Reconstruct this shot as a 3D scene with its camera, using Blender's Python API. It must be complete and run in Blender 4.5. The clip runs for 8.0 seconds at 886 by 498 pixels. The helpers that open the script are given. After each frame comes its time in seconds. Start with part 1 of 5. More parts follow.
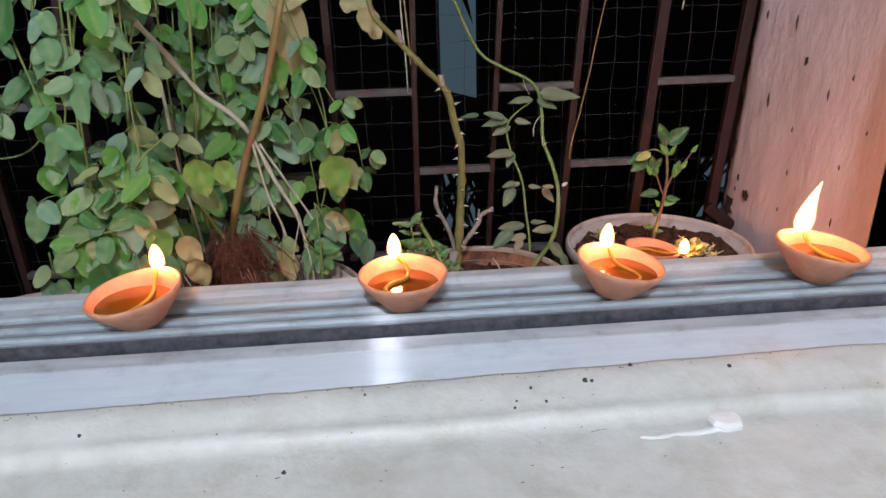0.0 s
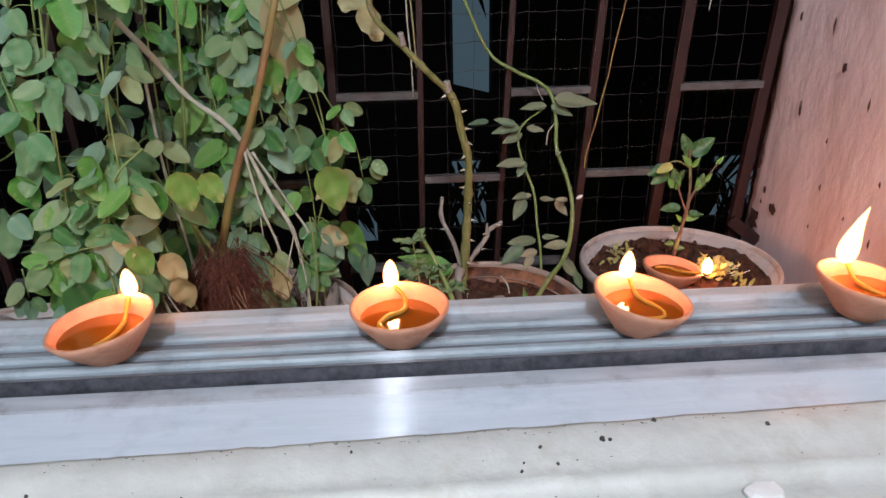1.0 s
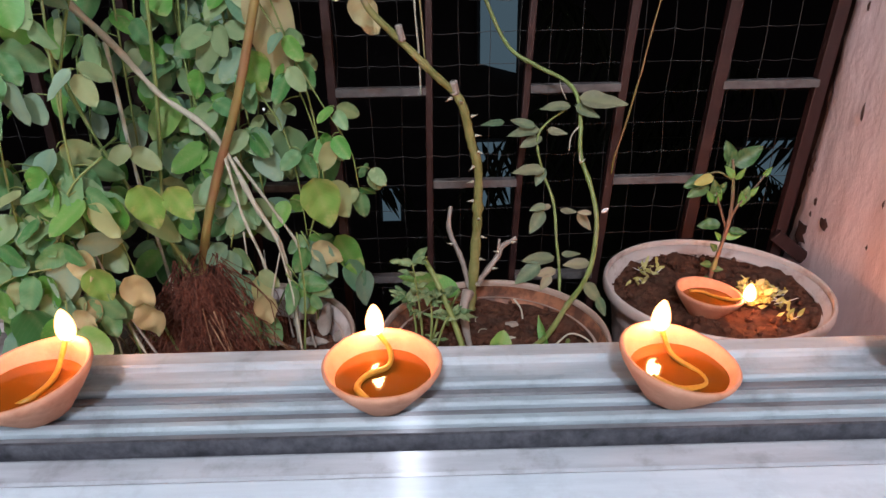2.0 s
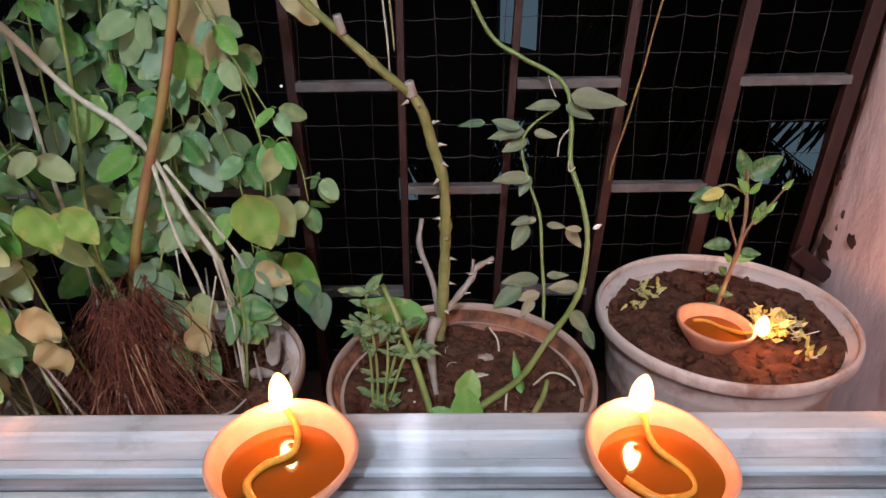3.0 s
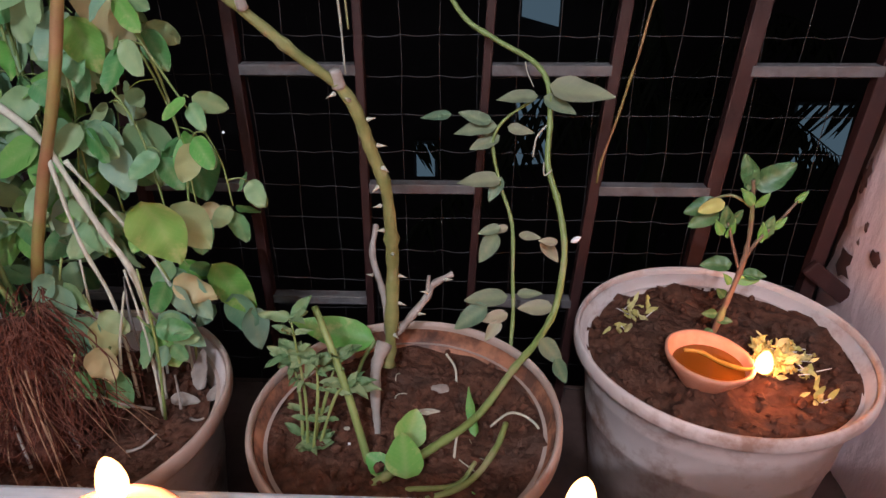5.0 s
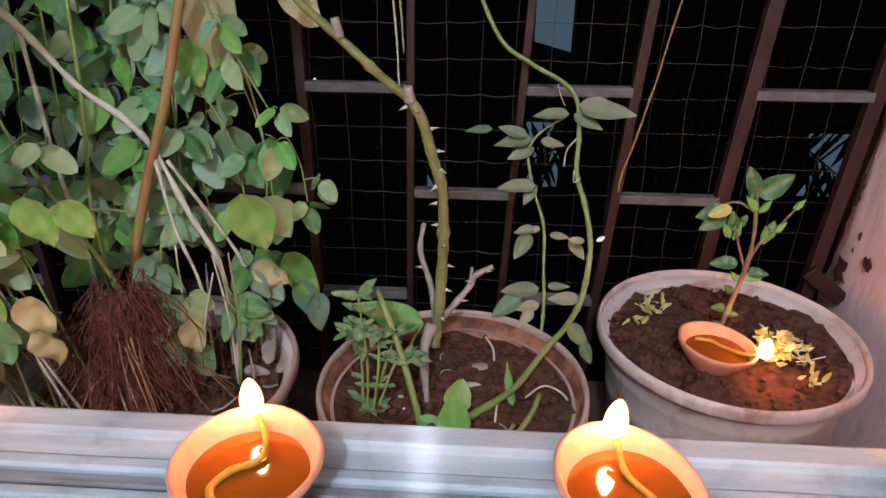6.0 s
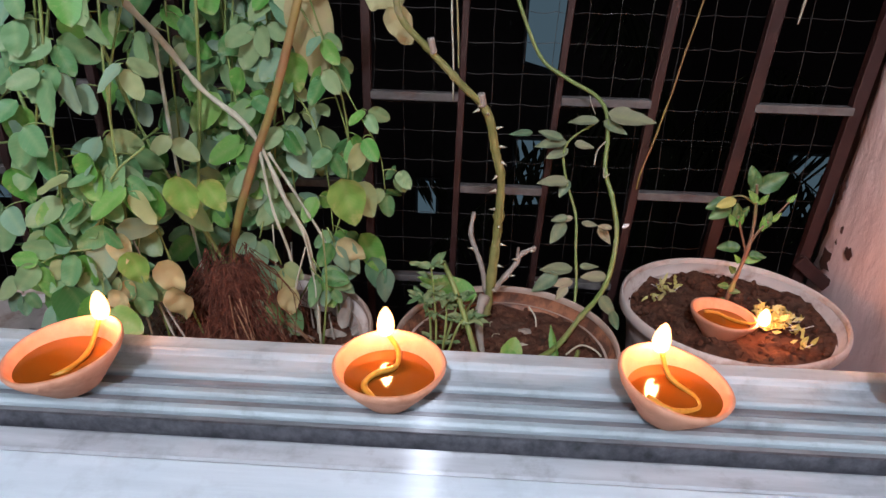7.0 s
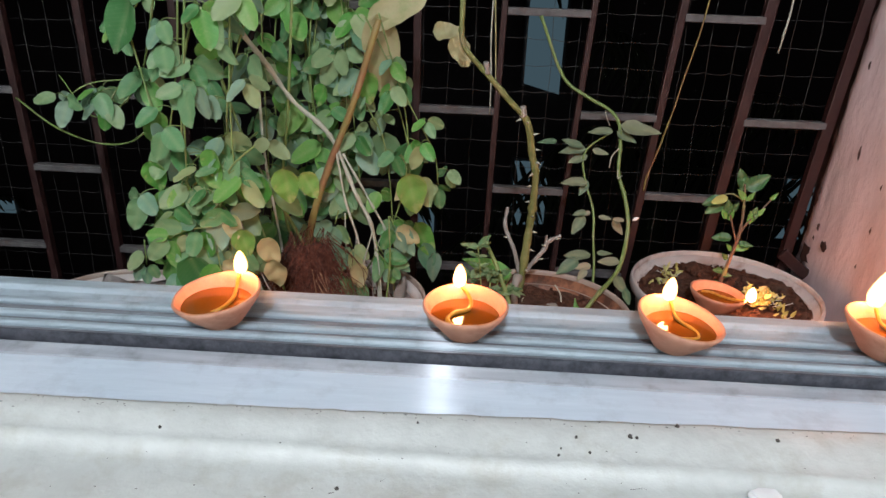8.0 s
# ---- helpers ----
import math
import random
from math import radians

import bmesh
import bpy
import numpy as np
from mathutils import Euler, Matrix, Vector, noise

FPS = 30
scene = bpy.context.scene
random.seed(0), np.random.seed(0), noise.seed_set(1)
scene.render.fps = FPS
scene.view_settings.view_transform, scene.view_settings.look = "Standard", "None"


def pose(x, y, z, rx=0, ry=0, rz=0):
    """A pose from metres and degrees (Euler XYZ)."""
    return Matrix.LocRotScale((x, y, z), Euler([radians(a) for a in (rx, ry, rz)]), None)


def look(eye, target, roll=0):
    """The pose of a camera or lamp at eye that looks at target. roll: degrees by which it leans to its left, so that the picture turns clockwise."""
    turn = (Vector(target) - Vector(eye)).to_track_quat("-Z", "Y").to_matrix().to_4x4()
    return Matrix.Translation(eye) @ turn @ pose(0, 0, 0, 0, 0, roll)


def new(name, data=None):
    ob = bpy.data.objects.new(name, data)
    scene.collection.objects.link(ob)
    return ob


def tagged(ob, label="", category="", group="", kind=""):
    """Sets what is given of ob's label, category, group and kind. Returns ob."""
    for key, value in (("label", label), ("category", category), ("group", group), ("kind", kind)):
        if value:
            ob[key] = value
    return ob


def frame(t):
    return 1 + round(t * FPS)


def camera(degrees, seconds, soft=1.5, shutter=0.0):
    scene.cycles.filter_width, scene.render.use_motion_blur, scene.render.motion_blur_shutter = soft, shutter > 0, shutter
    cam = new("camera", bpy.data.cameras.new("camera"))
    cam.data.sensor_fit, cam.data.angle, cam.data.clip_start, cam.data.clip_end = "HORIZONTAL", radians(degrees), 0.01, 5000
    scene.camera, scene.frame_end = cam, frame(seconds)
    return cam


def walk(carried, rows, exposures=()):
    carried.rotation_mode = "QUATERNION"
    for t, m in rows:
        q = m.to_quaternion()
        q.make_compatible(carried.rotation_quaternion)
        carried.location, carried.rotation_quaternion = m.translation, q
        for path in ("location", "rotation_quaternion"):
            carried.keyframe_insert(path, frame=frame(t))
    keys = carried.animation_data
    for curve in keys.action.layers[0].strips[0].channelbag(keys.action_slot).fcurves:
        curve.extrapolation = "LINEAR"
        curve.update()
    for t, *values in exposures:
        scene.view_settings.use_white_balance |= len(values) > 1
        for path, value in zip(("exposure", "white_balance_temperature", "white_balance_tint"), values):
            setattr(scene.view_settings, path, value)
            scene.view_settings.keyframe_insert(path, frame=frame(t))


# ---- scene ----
from mathutils.bvhtree import BVHTree

cam = camera(67.5, 8.0, soft=1.5)
PATH = [
    (0, (0.046, -0.049, 1.249), (0.168, 1.798, 0.491), -1.8),
    (0.5, (0.051, -0.028, 1.247), (0.15, 1.818, 0.484), -1.9),
    (1, (0.056, 0.006, 1.252), (0.146, 1.848, 0.479), -1.4),
    (2.5, (0.097, 0.138, 1.255), (0.08, 1.944, 0.398), -1.2),
    (3, (0.122, 0.181, 1.253), (0.085, 1.975, 0.369), -1.1),
    (3.5, (0.146, 0.225, 1.249), (0.074, 2.001, 0.331), -1.0),
    (4, (0.169, 0.273, 1.24), (0.08, 2.025, 0.28), -1.2),
    (5.5, (0.166, 0.239, 1.248), (0.07, 2.012, 0.327), -0.0),
    (6, (0.144, 0.189, 1.257), (0.029, 1.977, 0.368), 0.3),
    (6.5, (0.12, 0.138, 1.267), (0.019, 1.934, 0.392), 1.1),
    (7, (0.089, 0.08, 1.271), (0.009, 1.892, 0.428), 1.5),
    (7.5, (0.065, 0.019, 1.284), (-0.016, 1.841, 0.462), 1.8),
    (8, (0.044, -0.055, 1.288), (-0.028, 1.782, 0.501), 2.1),
]
walk(cam, [(t, look(eye, target, roll)) for t, eye, target, roll in PATH],
     exposures=[(0, -0.16, 6650, 20), (1, -0.10, 6650, 20), (2.5, 0.16, 6650, 22), (4, 0.18, 6400, 24), (5.5, 0.16, 6400, 23), (7, 0.12, 6550, 20), (8, -0.04, 6650, 15)])


# ---- world and lights ----
world = bpy.data.worlds.new("night")
scene.world = world
world.use_nodes = True
world.node_tree.nodes["Background"].inputs[0].default_value = (0.6, 0.52, 0.58, 1)
world.node_tree.nodes["Background"].inputs[1].default_value = 0.018

bulb = new("room_light", bpy.data.lights.new("room_light", "POINT"))
bulb.data.energy, bulb.data.color, bulb.data.shadow_soft_size = 80.0, (0.81, 0.91, 1.0), 0.05
bulb.location = (-0.03, -1.05, 2.4)


# ---- materials ----
def links(m):
    m.use_nodes = True
    return m.node_tree.nodes, m.node_tree.links


def noise_node(n, l, vec, scale, detail=4.0, rough=0.55, stretch=None):
    if stretch:
        mp = n.new("ShaderNodeMapping")
        mp.inputs["Scale"].default_value = stretch
        l.new(vec, mp.inputs["Vector"])
        vec = mp.outputs["Vector"]
    t = n.new("ShaderNodeTexNoise")
    t.inputs["Scale"].default_value, t.inputs["Detail"].default_value, t.inputs["Roughness"].default_value = scale, detail, rough
    l.new(vec, t.inputs["Vector"])
    return t.outputs["Fac"]


def ramp(n, l, fac, stops):
    r = n.new("ShaderNodeValToRGB")
    while len(r.color_ramp.elements) < len(stops):
        r.color_ramp.elements.new(0.5)
    for e, (p, c) in zip(r.color_ramp.elements, stops):
        e.position, e.color = p, (*c, 1) if len(c) == 3 else c
    l.new(fac, r.inputs["Fac"])
    return r.outputs["Color"]


def mixed(n, l, fac, a, b, mode="MIX"):
    m = n.new("ShaderNodeMix")
    m.data_type, m.blend_type = "RGBA", mode
    for sock, v in ((m.inputs["Factor"], fac), (m.inputs["A"], a), (m.inputs["B"], b)):
        if isinstance(v, (int, float)):
            sock.default_value = v
        elif isinstance(v, tuple):
            sock.default_value = (*v, 1)
        else:
            l.new(v, sock)
    return m.outputs["Result"]


def surface(name, stops, scale=20.0, stain=None, stain_scale=5.0, stain_at=(0.55, 0.7), rough=(0.5, 0.7), bump=0.3, bump_scale=80.0,
            bump_depth=0.001, metal=0.0, stretch=None, random=0.0, translucent=0.0, coat=0.0, spec=0.5, veins=False):
    """A noise-varied surface: colour stops over fine grain, a stain colour over large patches, and relief."""
    m = bpy.data.materials.new(name)
    n, l = links(m)
    p = n["Principled BSDF"]
    vec = n.new("ShaderNodeTexCoord").outputs["Object"]
    grain = noise_node(n, l, vec, scale, 5.0, 0.6, stretch)
    if random:
        info = n.new("ShaderNodeObjectInfo")
        a = n.new("ShaderNodeMath")
        a.operation = "MULTIPLY_ADD"
        l.new(info.outputs["Random"], a.inputs[0])
        a.inputs[1].default_value = random
        b = n.new("ShaderNodeMath")
        b.operation = "MULTIPLY_ADD"
        l.new(grain, b.inputs[0])
        b.inputs[1].default_value = 1.0 - random
        l.new(a.outputs[0], b.inputs[2])
        a.inputs[2].default_value = 0.0
        grain_fac = b.outputs[0]
    else:
        grain_fac = grain
    col = ramp(n, l, grain_fac, stops)
    if stain:
        big = noise_node(n, l, vec, stain_scale, 6.0, 0.65)
        fac = ramp(n, l, big, [(stain_at[0], (0, 0, 0)), (stain_at[1], (1, 1, 1))])
        col = mixed(n, l, fac, col, stain)
    relief = None
    if veins:
        xyz = n.new("ShaderNodeSeparateXYZ")
        l.new(vec, xyz.inputs[0])
        across = n.new("ShaderNodeMath")
        across.operation = "ABSOLUTE"
        l.new(xyz.outputs["X"], across.inputs[0])
        rib = ramp(n, l, across.outputs[0], [(0.0, (1, 1, 1)), (0.0011, (0, 0, 0))])
        slant = n.new("ShaderNodeMath")
        slant.operation = "MULTIPLY_ADD"
        l.new(across.outputs[0], slant.inputs[0])
        slant.inputs[1].default_value = -0.85
        l.new(xyz.outputs["Y"], slant.inputs[2])
        wave = n.new("ShaderNodeMath")
        wave.operation = "MULTIPLY"
        l.new(slant.outputs[0], wave.inputs[0])
        wave.inputs[1].default_value = 1500.0
        sine = n.new("ShaderNodeMath")
        sine.operation = "SINE"
        l.new(wave.outputs[0], sine.inputs[0])
        line = ramp(n, l, sine.outputs[0], [(0.75, (0, 0, 0)), (1.0, (0.35, 0.35, 0.35))])
        both = mixed(n, l, 1.0, rib, line, "ADD")
        half = mixed(n, l, 0.2, (0, 0, 0), both)
        col = mixed(n, l, half, col, (0.42, 0.48, 0.24))
        relief = both
    l.new(col, p.inputs["Base Color"])
    r = n.new("ShaderNodeMapRange")
    r.inputs["To Min"].default_value, r.inputs["To Max"].default_value = rough
    l.new(grain, r.inputs["Value"])
    l.new(r.outputs[0], p.inputs["Roughness"])
    p.inputs["Metallic"].default_value = metal
    p.inputs["Specular IOR Level"].default_value = spec
    p.inputs["Coat Weight"].default_value = coat
    if bump:
        b = n.new("ShaderNodeBump")
        b.inputs["Strength"].default_value, b.inputs["Distance"].default_value = bump, bump_depth
        l.new(noise_node(n, l, vec, bump_scale, 6.0, 0.6, stretch), b.inputs["Height"])
        l.new(b.outputs["Normal"], p.inputs["Normal"])
    if translucent:
        t = n.new("ShaderNodeBsdfTranslucent")
        l.new(col, t.inputs["Color"])
        mx = n.new("ShaderNodeMixShader")
        mx.inputs[0].default_value = translucent
        l.new(p.outputs[0], mx.inputs[1])
        l.new(t.outputs[0], mx.inputs[2])
        l.new(mx.outputs[0], n["Material Output"].inputs["Surface"])
    return m


def glowing(name, colour, strength):
    m = bpy.data.materials.new(name)
    n, l = links(m)
    e = n.new("ShaderNodeEmission")
    e.inputs[0].default_value, e.inputs[1].default_value = (*colour, 1), strength
    l.new(e.outputs[0], n["Material Output"].inputs["Surface"])
    return m


PLASTER = surface("cream_plaster", [(0.3, (0.53, 0.55, 0.535)), (0.7, (0.63, 0.655, 0.64))], 45, (0.44, 0.435, 0.385), 22, (0.52, 0.78), (0.3, 0.55), 0.6, 70, 0.0025)
ROOM = surface("room_paint", [(0.3, (0.7, 0.7, 0.66)), (0.7, (0.76, 0.76, 0.72))], 6, bump=0.1)
TILE = surface("floor_stone", [(0.3, (0.4, 0.38, 0.35)), (0.7, (0.5, 0.48, 0.45))], 8, bump=0.1, rough=(0.2, 0.4))
PINK = surface("pink_wall_paint", [(0.3, (0.80, 0.62, 0.63)), (0.7, (0.90, 0.74, 0.75))], 35, (0.68, 0.49, 0.50), 7, (0.58, 0.8), (0.6, 0.85), 0.7, 38, 0.004, stretch=(1, 1, 0.5))
FLAKE = surface("bare_brown_patch", [(0.3, (0.05, 0.022, 0.018)), (0.7, (0.1, 0.045, 0.035))], 60, bump=0.6)
def brushed(name, stops, stain, lustre):
    """Satin aluminium: fine lines along x spread its lustre across them."""
    m = surface(name, stops, 110, stain, 34, (0.52, 0.80), (0.40, 0.65), 0.35, 420, 0.0005, 0.0, stretch=(0.12, 1, 1))
    n, l = links(m)
    vec = n.new("ShaderNodeTexCoord").outputs["Object"]
    g = n.new("ShaderNodeBsdfAnisotropic")
    g.inputs["Color"].default_value = (0.86, 0.90, 0.96, 1)
    g.inputs["Anisotropy"].default_value = 0.90
    way = n.new("ShaderNodeCombineXYZ")
    way.inputs[0].default_value = 1.0
    l.new(way.outputs[0], g.inputs["Tangent"])
    smear = n.new("ShaderNodeMapRange")
    smear.inputs["To Min"].default_value, smear.inputs["To Max"].default_value = 0.34, 0.40
    l.new(noise_node(n, l, vec, 60, 4.0, 0.6, (0.2, 1, 1)), smear.inputs["Value"])
    l.new(smear.outputs[0], g.inputs["Roughness"])
    mx = n.new("ShaderNodeMixShader")
    mx.inputs[0].default_value = lustre
    l.new(n["Principled BSDF"].outputs[0], mx.inputs[1])
    l.new(g.outputs[0], mx.inputs[2])
    l.new(mx.outputs[0], n["Material Output"].inputs["Surface"])
    return m


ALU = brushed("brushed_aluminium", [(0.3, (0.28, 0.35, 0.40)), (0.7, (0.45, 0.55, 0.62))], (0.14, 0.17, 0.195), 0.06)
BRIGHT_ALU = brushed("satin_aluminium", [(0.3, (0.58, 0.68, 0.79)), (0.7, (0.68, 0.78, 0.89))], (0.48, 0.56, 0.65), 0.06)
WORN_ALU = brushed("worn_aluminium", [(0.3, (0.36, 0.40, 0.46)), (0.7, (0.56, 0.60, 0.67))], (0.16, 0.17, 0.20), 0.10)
DULL_ALU = brushed("dull_aluminium", [(0.3, (0.11, 0.12, 0.14)), (0.7, (0.24, 0.26, 0.295))], (0.05, 0.053, 0.062), 0.04)
TRACK_DARK = surface("dark_track_grey", [(0.3, (0.025, 0.027, 0.036)), (0.7, (0.11, 0.115, 0.14))], 140, bump=0.5)
RUST = surface("brown_painted_iron", [(0.25, (0.018, 0.0042, 0.0034)), (0.75, (0.036, 0.008, 0.0065))], 60, (0.044, 0.017, 0.014), 30, (0.55, 0.75), (0.5, 0.75), 0.4, 200, 0.0006)
# paler than the bars: light from above is put into the crossbars' colour
LIT_IRON = surface("top_lit_iron", [(0.25, (0.066, 0.06, 0.06)), (0.75, (0.145, 0.137, 0.136))], 80, (0.1, 0.055, 0.045), 30, (0.55, 0.7), (0.6, 0.85), 0.4, 220, 0.0006)
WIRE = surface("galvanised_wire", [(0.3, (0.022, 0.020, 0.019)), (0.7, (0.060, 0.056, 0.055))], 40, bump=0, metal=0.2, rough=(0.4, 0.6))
CLAY = surface("fired_clay", [(0.3, (0.50, 0.23, 0.14)), (0.7, (0.60, 0.31, 0.21))], 90, (0.40, 0.16, 0.09), 40, (0.55, 0.75), (0.6, 0.85), 0.5, 300, 0.0005)
WICK = surface("oiled_cotton", [(0.3, (0.40, 0.20, 0.02)), (0.7, (0.55, 0.31, 0.045))], 300, bump=0.4, rough=(0.3, 0.45))
BURNT = surface("charred_wick", [(0.3, (0.02, 0.015, 0.01)), (0.7, (0.05, 0.035, 0.02))], 300)
WHITE_PLASTIC = surface("dusty_white_plastic", [(0.3, (0.50, 0.44, 0.42)), (0.7, (0.62, 0.56, 0.54))], 20, (0.30, 0.19, 0.15), 22, (0.52, 0.68), (0.4, 0.6), 0.3, 90, 0.001)
TERRACOTTA = surface("weathered_terracotta_plastic", [(0.3, (0.30, 0.115, 0.06)), (0.7, (0.40, 0.18, 0.10))], 25, (0.08, 0.034, 0.022), 30, (0.40, 0.56), (0.5, 0.7), 0.3, 80, 0.001)
PALE_RIM = surface("bleached_rim", [(0.3, (0.34, 0.26, 0.22)), (0.7, (0.44, 0.35, 0.30))], 30, (0.36, 0.2, 0.13), 25, (0.55, 0.72), (0.4, 0.6), 0.2, 80)
SOIL = surface("dry_brown_soil", [(0.3, (0.048, 0.019, 0.012)), (0.7, (0.14, 0.063, 0.039))], 120, (0.07, 0.04, 0.03), 30, (0.5, 0.7), (0.85, 1.0), 0.9, 160, 0.004, spec=0.2)
LEDGE = surface("brown_stone_ledge", [(0.3, (0.07, 0.04, 0.034)), (0.7, (0.13, 0.08, 0.065))], 30, (0.05, 0.03, 0.025), 9, bump=0.4)
LEAF = surface("oval_leaflet", [(0.05, (0.05, 0.21, 0.05)), (0.25, (0.11, 0.29, 0.12)), (0.55, (0.17, 0.33, 0.15)), (0.8, (0.27, 0.38, 0.19)), (0.96, (0.42, 0.44, 0.20))], 45, (0.33, 0.40, 0.24), 60, (0.52, 0.8), (0.38, 0.6), 0.3, 90, 0.001, random=0.85, translucent=0.25, veins=True)
PALE_LEAF = surface("pale_teal_leaf", [(0.2, (0.13, 0.29, 0.17)), (0.55, (0.21, 0.36, 0.25)), (0.85, (0.31, 0.42, 0.31))], 45, (0.36, 0.44, 0.32), 60, (0.55, 0.75), (0.4, 0.6), 0.3, 90, random=0.6, translucent=0.25, veins=True)
LIME = surface("lime_leaf", [(0.2, (0.06, 0.30, 0.045)), (0.55, (0.15, 0.38, 0.08)), (0.85, (0.31, 0.44, 0.13))], 40, (0.43, 0.47, 0.19), 48, (0.5, 0.66), (0.4, 0.55), 0.3, 90, random=0.4, translucent=0.25, veins=True)
YELLOW_LEAF = surface("yellowed_leaf", [(0.3, (0.42, 0.36, 0.19)), (0.7, (0.56, 0.50, 0.28))], 60, (0.36, 0.38, 0.17), 30, (0.45, 0.65), (0.5, 0.7), 0.4, 120, random=0.5, translucent=0.25, veins=True)
ROSE_LEAF = surface("rose_leaflet", [(0.2, (0.08, 0.17, 0.10)), (0.5, (0.22, 0.235, 0.15)), (0.8, (0.36, 0.29, 0.20))], 50, (0.27, 0.25, 0.17), 50, (0.5, 0.7), (0.45, 0.65), 0.3, 120, random=0.6, translucent=0.15, veins=True)
DARK_LEAF = surface("deep_green_leaf", [(0.3, (0.035, 0.125, 0.04)), (0.7, (0.10, 0.21, 0.075))], 70, (0.2, 0.26, 0.1), 60, (0.6, 0.8), bump=0.3, rough=(0.35, 0.5), random=0.5, translucent=0.18, veins=True)
PETAL = surface("dried_yellow_petal", [(0.3, (0.50, 0.48, 0.14)), (0.7, (0.66, 0.64, 0.32))], 90, bump=0.3, random=0.5, translucent=0.25)
STEM = surface("green_brown_stem", [(0.3, (0.12, 0.15, 0.045)), (0.7, (0.23, 0.235, 0.09))], 70, (0.30, 0.25, 0.19), 34, (0.56, 0.74), (0.5, 0.7), 0.4, 150)
GREEN_STEM = surface("green_stem", [(0.3, (0.13, 0.2, 0.05)), (0.7, (0.22, 0.3, 0.1))], 60, (0.27, 0.27, 0.14), 40, (0.55, 0.7), (0.4, 0.6), 0.3, 150)
DRY_STEM = surface("dry_pale_stem", [(0.3, (0.37, 0.37, 0.29)), (0.7, (0.53, 0.53, 0.44))], 60, (0.28, 0.23, 0.15), 35, (0.55, 0.7), (0.6, 0.8), 0.5, 200)
TWIG = surface("grey_bark_twig", [(0.3, (0.23, 0.20, 0.175)), (0.7, (0.34, 0.31, 0.28))], 70, bump=0.5, rough=(0.6, 0.8))
STAKE = surface("bamboo_stake", [(0.3, (0.22, 0.105, 0.05)), (0.7, (0.34, 0.18, 0.09))], 30, (0.24, 0.2, 0.055), 14, (0.4, 0.6), (0.45, 0.6), 0.3, 120)
COIR = surface("coir_fibre", [(0.3, (0.07, 0.020, 0.012)), (0.7, (0.21, 0.07, 0.042))], 160, bump=0.9, bump_scale=260, bump_depth=0.004, rough=(0.8, 1.0))
ROOT = surface("tan_root", [(0.3, (0.20, 0.10, 0.055)), (0.7, (0.34, 0.20, 0.12))], 120, bump=0.4, rough=(0.7, 0.9))
PAPER = surface("white_paper", [(0.3, (0.78, 0.8, 0.82)), (0.7, (0.84, 0.86, 0.88))], 60, bump=0.2)
CRUMB = surface("dark_crumb", [(0.3, (0.03, 0.027, 0.024)), (0.7, (0.07, 0.06, 0.055))], 200)
EARTH = surface("dark_ground", [(0.3, (0.04, 0.035, 0.03)), (0.7, (0.07, 0.06, 0.05))], 2, bump=0.3)
FACADE = surface("night_facade", [(0.3, (0.045, 0.043, 0.043)), (0.7, (0.07, 0.068, 0.067))], 2, bump=0.2)
FROND = surface("dark_frond", [(0.3, (0.02, 0.035, 0.015)), (0.7, (0.05, 0.07, 0.03))], 8, bump=0.2)
# glow that stands in for light falling on far wall pieces
WALL_GLOW = glowing("glowing_blue_wall", (0.4, 0.72, 0.9), 0.11)
SPARK = glowing("far_lamp_glow", (0.9, 1.0, 1.0), 0.7)
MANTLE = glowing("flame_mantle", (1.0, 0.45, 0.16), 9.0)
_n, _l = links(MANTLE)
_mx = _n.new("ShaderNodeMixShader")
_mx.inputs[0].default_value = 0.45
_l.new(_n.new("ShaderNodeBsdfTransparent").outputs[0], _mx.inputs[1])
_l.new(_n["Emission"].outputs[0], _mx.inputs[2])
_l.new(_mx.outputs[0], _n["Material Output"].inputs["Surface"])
FLAME = glowing("flame_glow", (1.0, 0.33, 0.115), 290.0)

OIL = bpy.data.materials.new("amber_oil")
_n, _l = links(OIL)
_p = _n["Principled BSDF"]
_p.inputs["Base Color"].default_value = (0.17, 0.055, 0.006, 1)
_p.inputs["Roughness"].default_value = 0.02
_p.inputs["IOR"].default_value = 1.47
_p.inputs["Transmission Weight"].default_value = 0.0


# ---- building helpers ----
def basis(ob):
    """The world pose of an object, through its parents."""
    if ob.parent:
        return basis(ob.parent) @ ob.matrix_parent_inverse @ ob.matrix_basis
    return ob.matrix_basis.copy()


def thing(name, loc, label, category, group="", kind="", m=None):
    ob = new(name)
    ob.empty_display_size = 0.02
    ob.matrix_basis = m if m else Matrix.Translation(loc)
    return tagged(ob, label, category, group, kind)


def part(name, bm, material, parent=None, label="", local=False, smooth=True):
    me = bpy.data.meshes.new(name)
    bm.to_mesh(me)
    bm.free()
    if smooth:
        me.shade_smooth()
    me.materials.append(material)
    ob = new(name, me)
    if parent:
        ob.parent = parent
        if not local:
            ob.matrix_parent_inverse = basis(parent).inverted()
    return tagged(ob, label)


def shared(name, me, parent, m, label=""):
    """An object on mesh data that others share, at the world pose m."""
    ob = new(name, me)
    ob.parent = parent
    ob.matrix_parent_inverse = basis(parent).inverted()
    ob.matrix_basis = m
    return tagged(ob, label)


def mesh_of(name, bm, material, smooth=True):
    me = bpy.data.meshes.new(name)
    bm.to_mesh(me)
    bm.free()
    if smooth:
        me.shade_smooth()
    me.materials.append(material)
    return me


